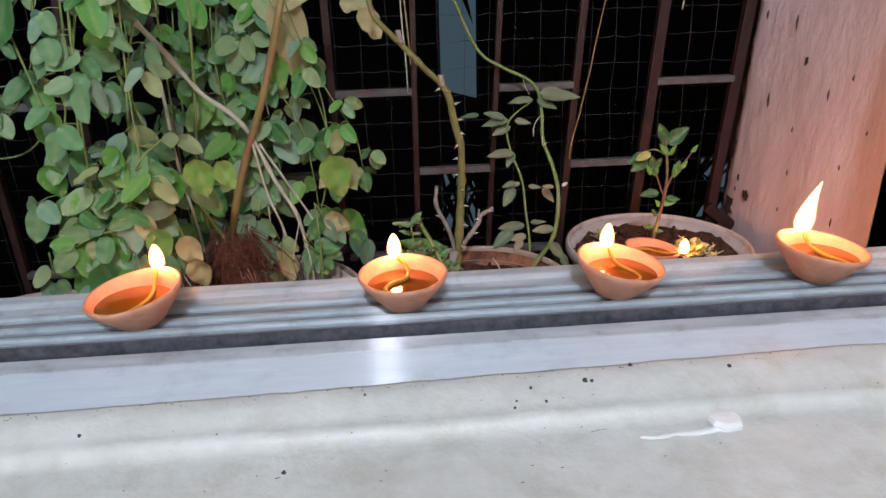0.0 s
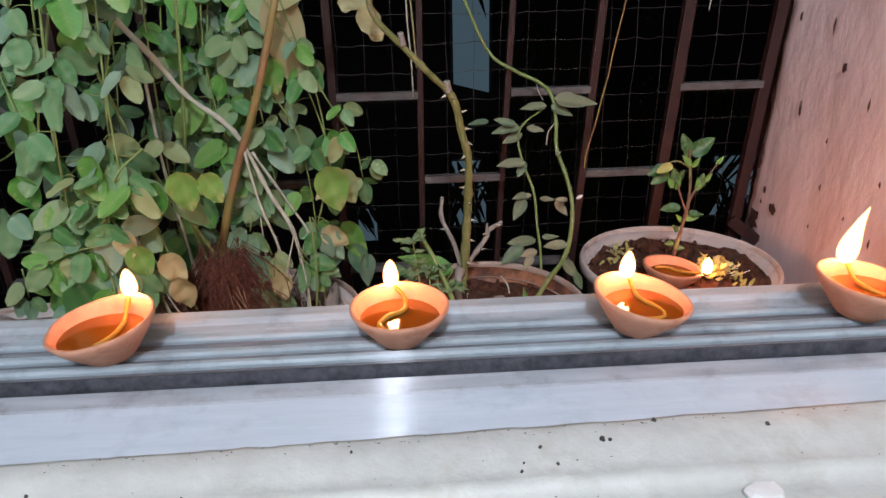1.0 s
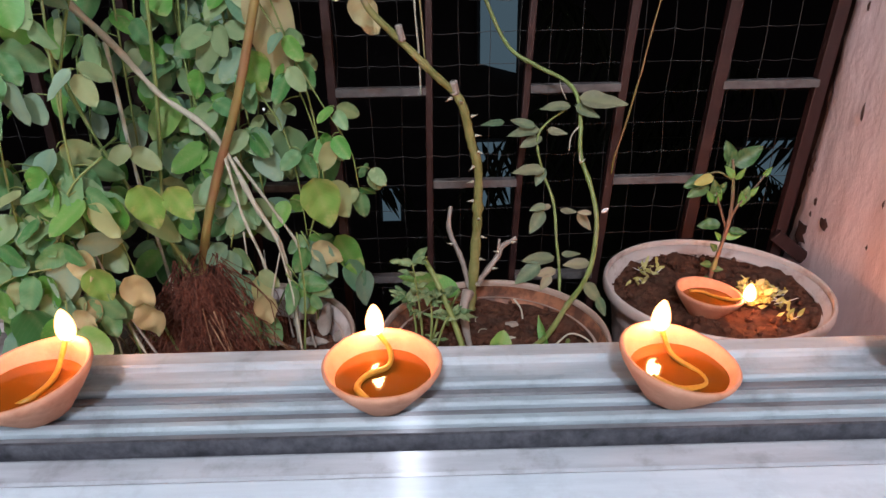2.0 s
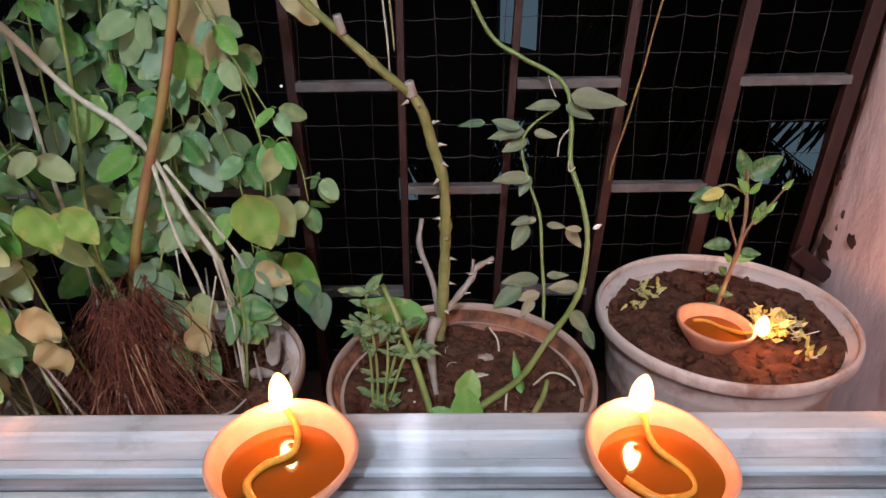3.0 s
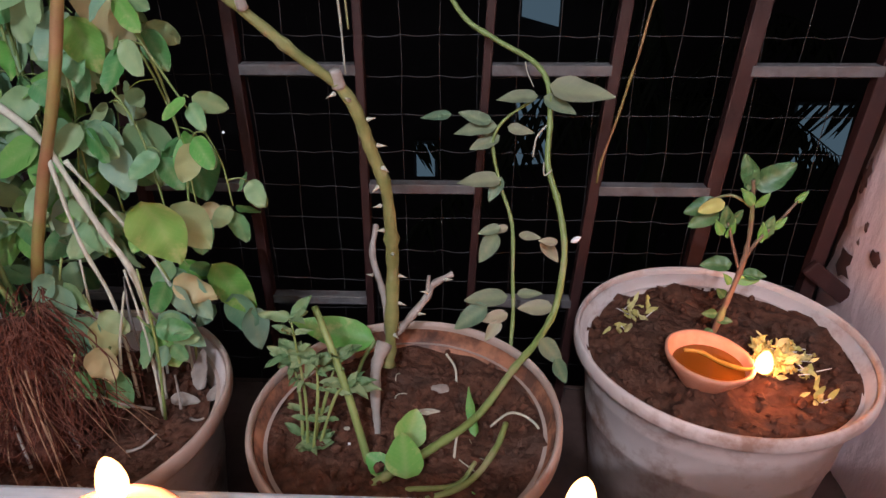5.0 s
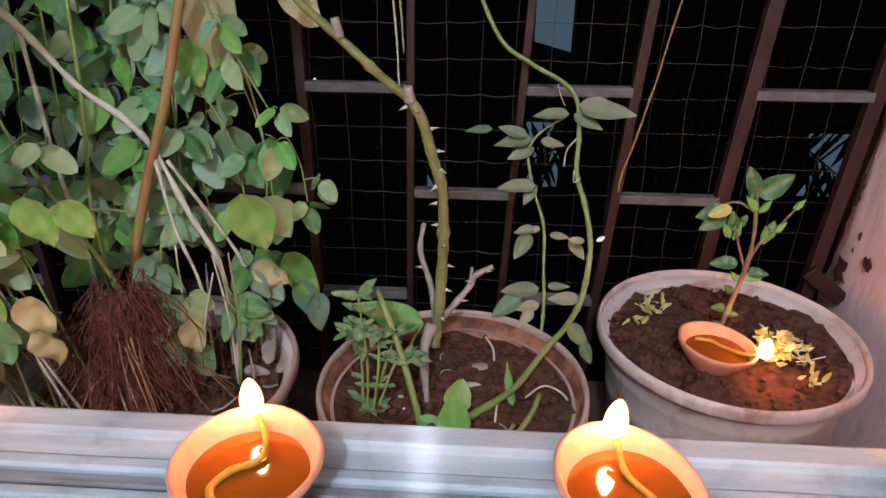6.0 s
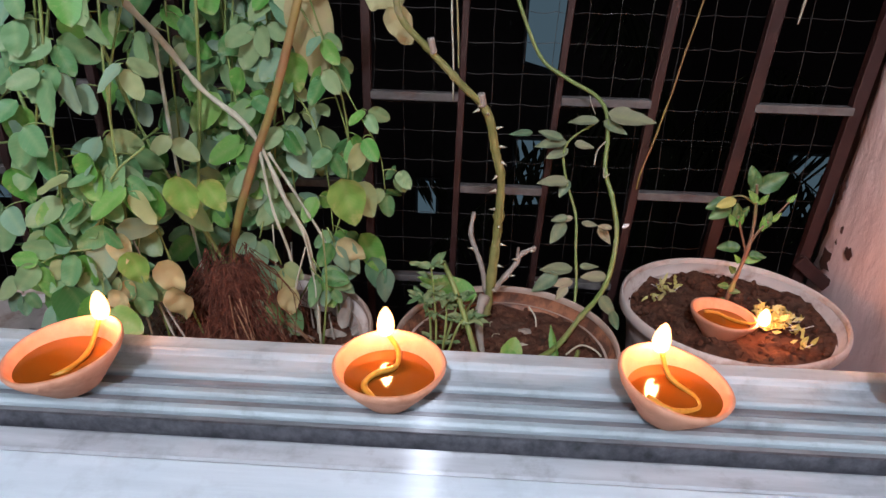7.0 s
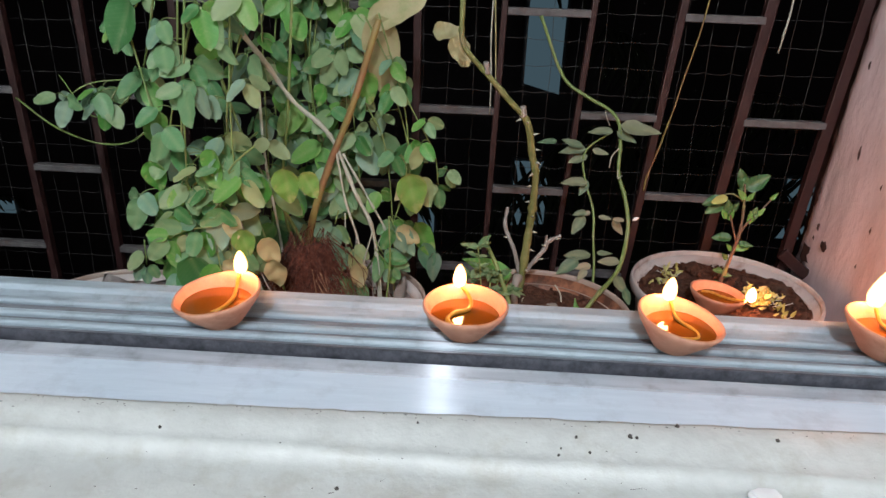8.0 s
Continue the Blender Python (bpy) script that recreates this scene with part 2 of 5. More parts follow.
def box(bm, lo, hi, bevel=0.0):
    made = bmesh.ops.create_cube(bm, size=1.0)["verts"]
    for v in made:
        v.co = Vector([(lo[i] + hi[i]) / 2 + v.co[i] * (hi[i] - lo[i]) for i in range(3)])
    if bevel:
        edges = list({e for v in made for e in v.link_edges})
        bmesh.ops.bevel(bm, geom=edges, offset=bevel, segments=2, affect="EDGES", profile=0.6)
    return bm


def boxed(lo, hi, bevel=0.0):
    return box(bmesh.new(), lo, hi, bevel)


def curve_points(points, steps=6):
    """Catmull-Rom through the points."""
    p = [Vector(q) for q in points]
    if len(p) < 3:
        return [p[0].lerp(p[-1], i / steps) for i in range(steps + 1)]
    p = [2 * p[0] - p[1], *p, 2 * p[-1] - p[-2]]
    out = []
    for i in range(1, len(p) - 2):
        for s in range(steps):
            t = s / steps
            a, b, c, d = p[i - 1], p[i], p[i + 1], p[i + 2]
            out.append(0.5 * (2 * b + (c - a) * t + (2 * a - 5 * b + 4 * c - d) * t * t + (3 * b - a - 3 * c + d) * t ** 3))
    out.append(p[-2])
    return out


def tube(bm, points, r0, r1=None, sides=8, steps=6, wobble=0.0, knots=0):
    """A tapered round stem through the points, closed at both ends."""
    r1 = r0 if r1 is None else r1
    pts = curve_points(points, steps)
    rings, side = [], None
    for i, q in enumerate(pts):
        d = (pts[min(i + 1, len(pts) - 1)] - pts[max(i - 1, 0)]).normalized()
        if side is None:
            side = d.orthogonal().normalized()
        side = (side - d * side.dot(d)).normalized()
        up = d.cross(side)
        f = i / (len(pts) - 1)
        r = (r0 + (r1 - r0) * f) * (1 + wobble * noise.noise(q * 130))
        if knots and i % knots == 0:
            r *= 1.22
        rings.append([bm.verts.new(q + (side * math.cos(a) + up * math.sin(a)) * r) for a in [2 * math.pi * k / sides for k in range(sides)]])
    for a, b in zip(rings, rings[1:]):
        for k in range(sides):
            bm.faces.new((a[k], a[(k + 1) % sides], b[(k + 1) % sides], b[k]))
    bm.faces.new(rings[0][::-1])
    bm.faces.new(rings[-1])
    return bm


def stem(points, r0, r1=None, **more):
    return tube(bmesh.new(), points, r0, r1, **more)


def lathe(profile, sides=48, wobble=0.0, seed=0.0):
    """A turned form from (radius, height) pairs; a zero radius closes it."""
    bm = bmesh.new()
    rings = []
    for r, z in profile:
        if r <= 0:
            rings.append([bm.verts.new((0, 0, z))])
            continue
        ring = []
        for k in range(sides):
            a = 2 * math.pi * k / sides
            f = 1 + wobble * noise.noise((math.cos(a) * 1.5 + seed, math.sin(a) * 1.5, z * 30))
            ring.append(bm.verts.new((r * f * math.cos(a), r * f * math.sin(a), z)))
        rings.append(ring)
    for a, b in zip(rings, rings[1:]):
        for k in range(sides):
            j = (k + 1) % sides
            if len(a) == 1 and len(b) > 1:
                bm.faces.new((a[0], b[j], b[k]))
            elif len(b) == 1 and len(a) > 1:
                bm.faces.new((a[k], a[j], b[0]))
            elif len(a) > 1:
                bm.faces.new((a[k], a[j], b[j], b[k]))
    bmesh.ops.recalc_face_normals(bm, faces=bm.faces)
    return bm


def moved(bm, m):
    bmesh.ops.transform(bm, matrix=m, verts=bm.verts)
    return bm


def leaf_bm(length, width, tip=0.5, fold=0.18, curl=0.15, wave=0.0, rows=11, seed=0.0):
    """A leaf blade along +y, facing +z, with a folded midrib, a bent tip and an uneven margin."""
    bm = bmesh.new()
    grid = []
    for i in range(rows + 1):
        f = i / rows
        g = f ** 0.88
        oval = max(0.0, 1 - abs(2 * g - 1) ** 2.2) ** 0.52
        spear = math.sin(math.pi * f ** 0.8) ** 0.62 * (1 - 0.55 * f * f) * 1.22 if 0 < i < rows else 0.0
        half = width / 2 * max(0.03, oval * (1 - tip) + spear * tip)
        row = []
        for c in (-1.0, -0.55, 0.0, 0.55, 1.0):
            edge = 1 + 0.06 * noise.noise((seed + f * 5, c * 2, 0))
            x = c * half * edge
            z = -fold * half * (1 - abs(c)) * 1.0 - curl * length * f * f + wave * length * noise.noise((f * 4 + seed, c * 1.3, 3.1))
            row.append(bm.verts.new((x, f * length, z)))
        grid.append(row)
    for a, b in zip(grid, grid[1:]):
        for k in range(4):
            bm.faces.new((a[k], a[k + 1], b[k + 1], b[k]))
    return bm


def leaf_pose(base, along, face, size=1.0):
    """The pose of a leaf that grows from base along a way and turns its upper side to another."""
    y = Vector(along).normalized()
    z = Vector(face)
    z = (z - y * z.dot(y)).normalized()
    x = y.cross(z)
    m = Matrix((x, y, z)).transposed().to_4x4()
    return Matrix.Translation(base) @ m @ Matrix.Diagonal((size, size, size, 1))


rng = random.Random(7)


def jitter(v, s):
    return Vector(v) + Vector([rng.uniform(-s, s) for _ in range(3)])


# ---- the room behind the camera, and the walls round the opening ----
SILL = 1.02        # top of the window track
X0, X1 = -1.0, 0.502  # the opening


def wall(name, lo, hi, material, label):
    return tagged(part(name, boxed(lo, hi), material, smooth=False), label, "wall", kind="structure")


tagged(part("floor", boxed((-1.9, -2.7, -0.1), (1.9, 0.12, 0.0)), TILE, smooth=False), "plain grey stone floor of the room", "floor", kind="structure")
tagged(part("ceiling", boxed((-1.9, -2.7, 2.75), (1.9, 0.46, 2.85)), ROOM, smooth=False), "plain white painted ceiling", "ceiling", kind="structure")
wall("wall_back", (-1.9, -2.8, 0), (1.9, -2.7, 2.75), ROOM, "plain pale painted room wall")
wall("wall_left", (-2.0, -2.7, 0), (-1.9, 0.46, 2.75), ROOM, "plain pale painted room wall")
wall("wall_right", (1.9, -2.7, 0), (2.0, 0.46, 2.75), ROOM, "plain pale painted room wall")
wall("wall_window_below", (-1.9, 0.12, 0), (1.9, 0.455, 0.965), ROOM, "pale painted wall below the window")
wall("wall_window_left", (-1.9, 0.12, 1.03), (X0, 0.455, 2.75), ROOM, "pale painted wall beside the window")
wall("wall_window_right", (X1, 0.12, 1.03), (1.9, 0.455, 2.75), ROOM, "pale painted wall beside the window")
wall("wall_window_above", (X0, 0.12, 2.2), (X1, 0.455, 2.75), ROOM, "pale painted wall above the window")


def plaster_ledge():
    """The uneven plaster in front of the track, with a rounded ridge where it drops."""
    bm = bmesh.new()
    prof = [(0.10, 0.966), (0.10, 0.994), (0.105, 0.998), (0.14, 0.999), (0.18, 1.0), (0.21, 1.0), (0.235, 1.0), (0.25, 1.0), (0.262, 1.0002), (0.2680, 1.0012), (0.2705, 1.0044), (0.2730, 1.0074), (0.2765, 1.0073), (0.281, 1.0085), (0.2855, 1.0132), (0.291, 1.0140), (0.296, 1.0142), (0.2985, 1.0139), (0.2990, 0.966)]
    xs = [-1.9 + 1.5 * i / 40 for i in range(40)] + [-0.4 + 1.0 * i / 150 for i in range(150)] + [0.6 + 1.3 * i / 30 for i in range(31)]
    rows = []
    for x in xs:
        row = []
        for y, z in prof:
            wob = 0.004 * noise.noise((x * 7, y * 8, 0.3)) + 0.0012 * noise.noise((x * 45, y * 60, 1.7))
            up = 0.0016 * noise.noise((x * 9, y * 22, 4.0)) + 0.0006 * noise.noise((x * 60, y * 60, 8.0))
            free = 0.15 < y < 0.3 and z > 0.97
            over = (0.003 + 0.014 * min(1.0, max(0.0, (x + 0.15) / 0.5)) + 0.0012 * noise.noise((x * 90, 3.0, 0)) + 0.0016 * noise.noise((x * 26, 9.0, 0))) * min(1.0, max(0.0, (y - 0.278) / 0.012))
            row.append(bm.verts.new((x, y + (wob * (y < 0.28) + over if free else 0), z + (up * (1.0 if y < 0.284 else 0.15) if free else 0))))
        rows.append(row)
    for a, b in zip(rows, rows[1:]):
        for k in range(len(prof) - 1):
            bm.faces.new((a[k], b[k], b[k + 1], a[k + 1]))
    bmesh.ops.recalc_face_normals(bm, faces=bm.faces)
    return bm


ledge_form = plaster_ledge()
ledge_tree = BVHTree.FromBMesh(ledge_form)
ledge = tagged(part("window_ledge", ledge_form, PLASTER), "cream plaster window ledge with stains and cracks", "ledge", kind="structure")


# ---- the aluminium window track ----
def extruded(profile, x0, x1, close=True):
    bm = bmesh.new()
    cuts = [x0 + (x1 - x0) * i / 24 for i in range(25)]
    rows = [[bm.verts.new((x, y, z)) for y, z in profile] for x in cuts]
    k = len(profile)
    for a, b in zip(rows, rows[1:]):
        for i in range(k):
            bm.faces.new((a[i], b[i], b[(i + 1) % k], a[(i + 1) % k]))
    bm.faces.new(rows[0])
    bm.faces.new(rows[-1][::-1])
    bmesh.ops.recalc_face_normals(bm, faces=bm.faces)
    return bm


def rail(y0, y1, top, foot=0.985, r=0.0018):
    return [(y0, foot), (y0, top - r), (y0 + r * 0.4, top - r * 0.4), (y0 + r, top), (y1 - r, top), (y1 - r * 0.4, top - r * 0.4), (y1, top - r), (y1, foot)]


track = thing("window_1", (-0.25, 0.38, 0.985), "grey aluminium sliding window track with dark grooves", "window track", kind="structure")
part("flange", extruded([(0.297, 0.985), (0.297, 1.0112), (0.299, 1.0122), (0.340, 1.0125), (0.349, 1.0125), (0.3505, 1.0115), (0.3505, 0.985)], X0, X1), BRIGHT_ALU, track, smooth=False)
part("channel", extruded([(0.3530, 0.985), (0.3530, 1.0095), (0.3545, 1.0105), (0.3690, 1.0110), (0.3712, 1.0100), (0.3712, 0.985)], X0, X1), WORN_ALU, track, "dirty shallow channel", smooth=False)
# front face, lower steps and groove floors are darker than the rail tops
part("rail_face", boxed((X0, 0.3745, 0.99), (X1, 0.3763, 1.0178)), TRACK_DARK, track, "dark front face of the rail", smooth=False)
for y0, y1, top in ((0.3765, 0.3895, 1.0200), (0.3925, 0.4065, 1.0190), (0.4095, 0.4255, 1.0200)):
    mid = y0 + 0.45 * (y1 - y0)
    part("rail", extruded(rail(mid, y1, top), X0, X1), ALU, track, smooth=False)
    part("rail_step", extruded(rail(y0, mid - 0.0004, top - 0.0032, r=0.0012), X0, X1), DULL_ALU, track, "duller lower step of the rail", smooth=False)
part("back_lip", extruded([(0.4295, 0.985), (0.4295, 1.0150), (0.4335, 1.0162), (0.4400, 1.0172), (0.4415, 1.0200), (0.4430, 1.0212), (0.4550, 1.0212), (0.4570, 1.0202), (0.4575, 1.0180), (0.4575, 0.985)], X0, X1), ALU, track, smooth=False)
part("groove_floor", boxed((X0, 0.3500, 0.966), (X1, 0.3755, 1.0015)), TRACK_DARK, track, "dark groove floor in front of the rails", smooth=False)
part("groove_floor", boxed((X0, 0.3757, 0.966), (X1, 0.4305, 1.0128)), DULL_ALU, track, "grey groove floor between the rails", smooth=False)
part("jamb", boxed((0.492, 0.458, 0.99), (X1 + 0.004, 0.512, 2.2), 0.002), ALU, track, "pale aluminium side frame", smooth=False)


# ---- the pink reveal and the ledge outside ----
def pink_reveal():
    """The plastered side wall, grainy, with a ragged outer edge."""
    bm = bmesh.new()
    ny, nz = 46, 90
    rows = []
    for j in range(nz + 1):
        z = 0.72 + 1.1 * j / nz
        edge = 0.835 - 0.10 * (z - 1.08) + 0.010 * noise.noise((z * 14, 2.0, 0)) + 0.005 * noise.noise((z * 60, 5.0, 0))
        row = []
        for i in range(ny + 1):
            y = 0.458 + (edge - 0.458) * i / ny
            x = 0.506 + 0.010 * min(1.0, (y - 0.458) / 0.12) + 0.0035 * noise.noise((y * 12, z * 8, 0)) + 0.0012 * noise.noise((y * 70, z * 35, 4))
            row.append(bm.verts.new((x + 0.006 * max(0.0, (i - ny + 2) / 2), y, z)))
        rows.append(row)
    for a, b in zip(rows, rows[1:]):
        for i in range(ny):
            bm.faces.new((a[i], a[i + 1], b[i + 1], b[i]))
    return bm


tagged(part("wall_reveal", pink_reveal(), PINK), "rough pink painted side wall with chipped spots", "wall", kind="structure")
wall("wall_outer", (0.526, 0.456, 0.0), (1.9, 0.86, 2.75), FLAKE, "dark brown outer wall behind the pink coat")
tagged(part("ledge_outside", boxed((-1.3, 0.456, 0.66), (0.525, 0.86, 0.75), 0.004), LEDGE, smooth=False), "brown stone ledge outside under the plant pots", "ledge", kind="structure")


def chip(y, z, sy, sz, seed):
    """A bare patch where paint has come off the reveal."""
    bm = bmesh.new()
    mid = bm.verts.new((0.5105, y, z))
    ring = []
    for k in range(14):
        a = 2 * math.pi * k / 14
        f = 1 + 0.8 * noise.noise((seed, math.cos(a) * 2.3, math.sin(a) * 2.3))
        ring.append(bm.verts.new((0.5125, y + sy * f * math.cos(a), z + sz * f * math.sin(a))))
    for k in range(14):
        bm.faces.new((mid, ring[k], ring[(k + 1) % 14]))
    return bm


for k, (y, z, sy, sz) in enumerate([(0.776, 0.964, 0.0080, 0.0065), (0.800, 0.982, 0.003, 0.006), (0.755, 1.096, 0.002, 0.010), (0.72, 1.19, 0.0016, 0.008),
                                    (0.785, 1.195, 0.0018, 0.005), (0.690, 1.15, 0.004, 0.005), (0.60, 1.05, 0.0012, 0.003), (0.69, 1.02, 0.001, 0.004), (0.815, 0.936, 0.012, 0.014), (0.822, 1.02, 0.005, 0.014), (0.818, 1.10, 0.003, 0.012), (0.64, 1.12, 0.001, 0.006)]):
    tagged(part("paint_chip", chip(y, z, sy, sz, k * 3.7), FLAKE), "brown bare patch of flaked paint on the pink wall", "paint chip", "chips in the pink wall")


for k in range(9):
    y, z = rng.uniform(0.56, 0.81), rng.uniform(0.95, 1.28)
    tagged(part("paint_chip", chip(y, z, rng.uniform(0.0006, 0.0016), rng.uniform(0.002, 0.006), 60 + k * 2.3), FLAKE), "brown bare patch of flaked paint on the pink wall", "paint chip", "chips in the pink wall")

# ---- the iron grille and the wire mesh ----
GY = 0.815
BARS = [-0.052 + 0.1035 * k for k in range(-9, -3)] + [-0.032 + 0.1035 * k for k in range(-3, 5)] + [0.4935]
ROWS_ODD, ROWS_EVEN = (1.0095, 1.239, 1.448), (0.8900, 1.1150, 1.343)
grille = thing("window_grille", (-0.2, GY, 0.75), "brown painted iron window grille in a brick pattern", "grille")


def lean(x):
    """How far the old bars stand out of plumb, growing towards the side wall."""
    return min(0.065, max(0.0, 0.018 + 0.30 * (x - 0.07)))


for k, x in enumerate(BARS):
    w = 0.0068 if x > 0.33 else 0.0037 if 0.05 < x < 0.2 else 0.0048
    bm = boxed((x - w, GY - 0.0055, 0.75), (x + w, GY + 0.0055, 1.95), 0.001)
    for v in bm.verts:
        v.co.x += lean(x) * (v.co.z - 1.06)
    part("bar", bm, RUST, grille, smooth=False)
for k, (xa, xb) in enumerate(zip(BARS, BARS[1:])):
    for z in ROWS_ODD if (k - 9) % 2 else ROWS_EVEN:
        bm = boxed((xa + 0.004, GY - 0.006, z - 0.0045), (xb - 0.003, GY + 0.006, z + 0.0045), 0.001)
        for v in bm.verts:
            v.co.x += lean(xa if v.co.x < (xa + xb) / 2 else xb) * (z - 1.06)
        part("crossbar", bm, LIT_IRON, grille, "iron crossbar coloured grey as if lit from above", smooth=False)
part("corner_plate", moved(boxed((-0.026, -0.003, -0.008), (0.026, 0.003, 0.008), 0.002), pose(0.494, 0.800, 0.926, 0, 38, 0)), RUST, grille, "rusty brown plate welded at the corner", smooth=False)

net = thing("wire_mesh", (-0.2, 0.826, 0.76), "thin sagging square wire mesh behind the grille", "wire mesh")


def wire(a, b, seed):
    a, b = Vector(a), Vector(b)
    pts = []
    n = 150
    across = abs(b.x - a.x) > 0.5
    for i in range(n + 1):
        q = a.lerp(b, i / n)
        if across:
            q.z -= 0.0030 * (0.5 + noise.noise((seed, q.x * 9, 2))) * abs(math.sin(math.pi * (q.x - 0.1055) / 0.0328))
        else:
            q.x += 0.0022 * noise.noise((seed, q.z * 14, 4))
        q += Vector((0.0016 * noise.noise((seed, i * 0.09, 0)), 0.002 * noise.noise((seed, i * 0.06, 7)), 0.0016 * noise.noise((seed, i * 0.09, 3))))
        pts.append(q)
    return tube(bmesh.new(), pts, 0.00036, sides=4, steps=1)


for k in range(-36, 12):
    x = 0.1055 + 0.0328 * k
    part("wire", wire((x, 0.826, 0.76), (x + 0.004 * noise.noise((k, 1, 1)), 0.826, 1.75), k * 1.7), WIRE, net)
for k in range(-11, 18):
    z = 1.1065 + 0.0335 * k
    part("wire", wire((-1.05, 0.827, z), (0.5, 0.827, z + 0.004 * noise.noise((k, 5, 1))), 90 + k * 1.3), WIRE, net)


# ---- plant pots ----
def pot(name, x, y, rim, r, body, lip, label, turn=0.0):
    h = rim - 0.7505
    ob = thing(name, (x, y, 0.7505), label, "plant pot", "pots on the ledge")
    foot = r * 0.74
    s = lambda f: foot + (r - 0.007 - foot) * f
    part("body", lathe([(0, 0), (foot - 0.004, 0), (foot, 0.004), (s(0.45), h * 0.45), (s(0.62), h * 0.62), (s(0.63) + 0.0007, h * 0.63), (s(0.65) + 0.0007, h * 0.65), (s(0.67), h * 0.67), (s(0.80), h * 0.80),
                        (s(0.81) + 0.0006, h * 0.81), (s(0.83), h * 0.83), (s(0.93), h * 0.93), (r - 0.0030, h - 0.0085), (r - 0.0056, h - 0.0055), (s(0.86) - 0.004, h * 0.86), (s(0.5) - 0.004, h * 0.5), (0, h * 0.48)], 56, 0.006, turn), body, ob, local=True)
    part("rim", lathe([(s(0.92) - 0.0035, h * 0.92), (s(0.92) + 0.002, h * 0.918), (r - 0.001, h - 0.0125), (r, h - 0.0105), (r, h - 0.004), (r - 0.001, h - 0.001), (r - 0.0022, h), (r - 0.0038, h - 0.0010), (r - 0.0046, h - 0.0042), (r - 0.0044, h - 0.0065)], 64, 0.008, turn), lip, ob, local=True)
    return ob


def soil(name, x, y, z, r, label, lump=0.006, seed=0.0):
    """A crumbly disc of earth that fills the pot."""
    bm = bmesh.new()
    rows = []
    n_r, n_a = 26, 84
    for i in range(n_r + 1):
        f = i / n_r
        row = []
        for k in range(n_a):
            a = 2 * math.pi * k / n_a
            px, py = r * f * math.cos(a), r * f * math.sin(a)
            h = lump * noise.noise((px * 28 + seed, py * 28, seed)) + 0.55 * lump * noise.noise((px * 85, py * 85 + seed, 2)) + 0.45 * lump * abs(noise.noise((px * 190, py * 190, seed)))
            row.append(bm.verts.new((x + px, y + py, z + h)))
        rows.append(row)
    for a, b in zip(rows, rows[1:]):
        for k in range(n_a):
            j = (k + 1) % n_a
            bm.faces.new((a[k], b[k], b[j], a[j]))
    base = [bm.verts.new((x + (v.co.x - x) * 0.85, y + (v.co.y - y) * 0.85, z - 0.04)) for v in rows[-1]]
    for k in range(n_a):
        bm.faces.new((rows[-1][k], base[k], base[(k + 1) % n_a], rows[-1][(k + 1) % n_a]))
    bmesh.ops.remove_doubles(bm, verts=rows[0], dist=1e-6)
    for _ in range(240):
        a, d = rng.uniform(0, 2 * math.pi), r * math.sqrt(rng.random()) * 0.96
        s = rng.uniform(0.0012, 0.0042)
        got = bmesh.ops.create_icosphere(bm, subdivisions=1, radius=s)["verts"]
        for v in got:
            v.co = Vector((x + d * math.cos(a), y + d * math.sin(a), z + s * 0.3 + lump * 0.3)) + v.co * rng.uniform(0.7, 1.25)
    return tagged(part(name, bm, SOIL, smooth=False), label, "soil", kind="stuff")


P1, P2, P3 = (-0.110, 0.598), (0.126, 0.596), (0.362, 0.695)
pot("plant_pot", *P1, 0.943, 0.112, WHITE_PLASTIC, PALE_RIM, "dusty pale plastic pot holding the leafy climber", 1.0)
pot("plant_pot", *P2, 0.945, 0.103, TERRACOTTA, PALE_RIM, "terracotta coloured pot with a bleached rim holding a rose", 2.0)
pot("plant_pot", *P3, 0.937, 0.112, WHITE_PLASTIC, WHITE_PLASTIC, "dusty white plastic pot holding a seedling and an oil lamp", 3.0)
P4 = (-0.352, 0.585)
pot("plant_pot", *P4, 0.925, 0.098, WHITE_PLASTIC, PALE_RIM, "pale dusty pot standing beside the climber's pot", 5.0)
soil("soil", *P4, 0.900, 0.084, "dry brown soil in the far pot", seed=14.0)
sheet = bmesh.new()
cells = [[sheet.verts.new((-0.40 + 0.10 * i / 14, 0.60 + 0.07 * k / 8, 0.914 + 0.014 * abs(noise.noise((i * 0.35, k * 0.5, 3))) + 0.010 * noise.noise((i * 0.16, k * 0.2, 9)))) for i in range(15)] for k in range(9)]
for a, b in zip(cells, cells[1:]):
    for i in range(14):
        sheet.faces.new((a[i], a[i + 1], b[i + 1], b[i]))
bmesh.ops.solidify(sheet, geom=sheet.faces[:], thickness=0.0008)
tagged(part("plastic_sheet", sheet, WHITE_PLASTIC), "crumpled pale plastic sheet lying on a pot", "plastic sheet")
soil("soil", *P1, 0.915, 0.094, "dry brown soil with roots in the pale pot", seed=1.0)
soil("soil", *P2, 0.924, 0.0945, "dark brown soil in the terracotta pot", seed=4.0)
soil("soil", *P3, 0.920, 0.1015, "loose brown soil in the white pot", 0.008, seed=9.0)


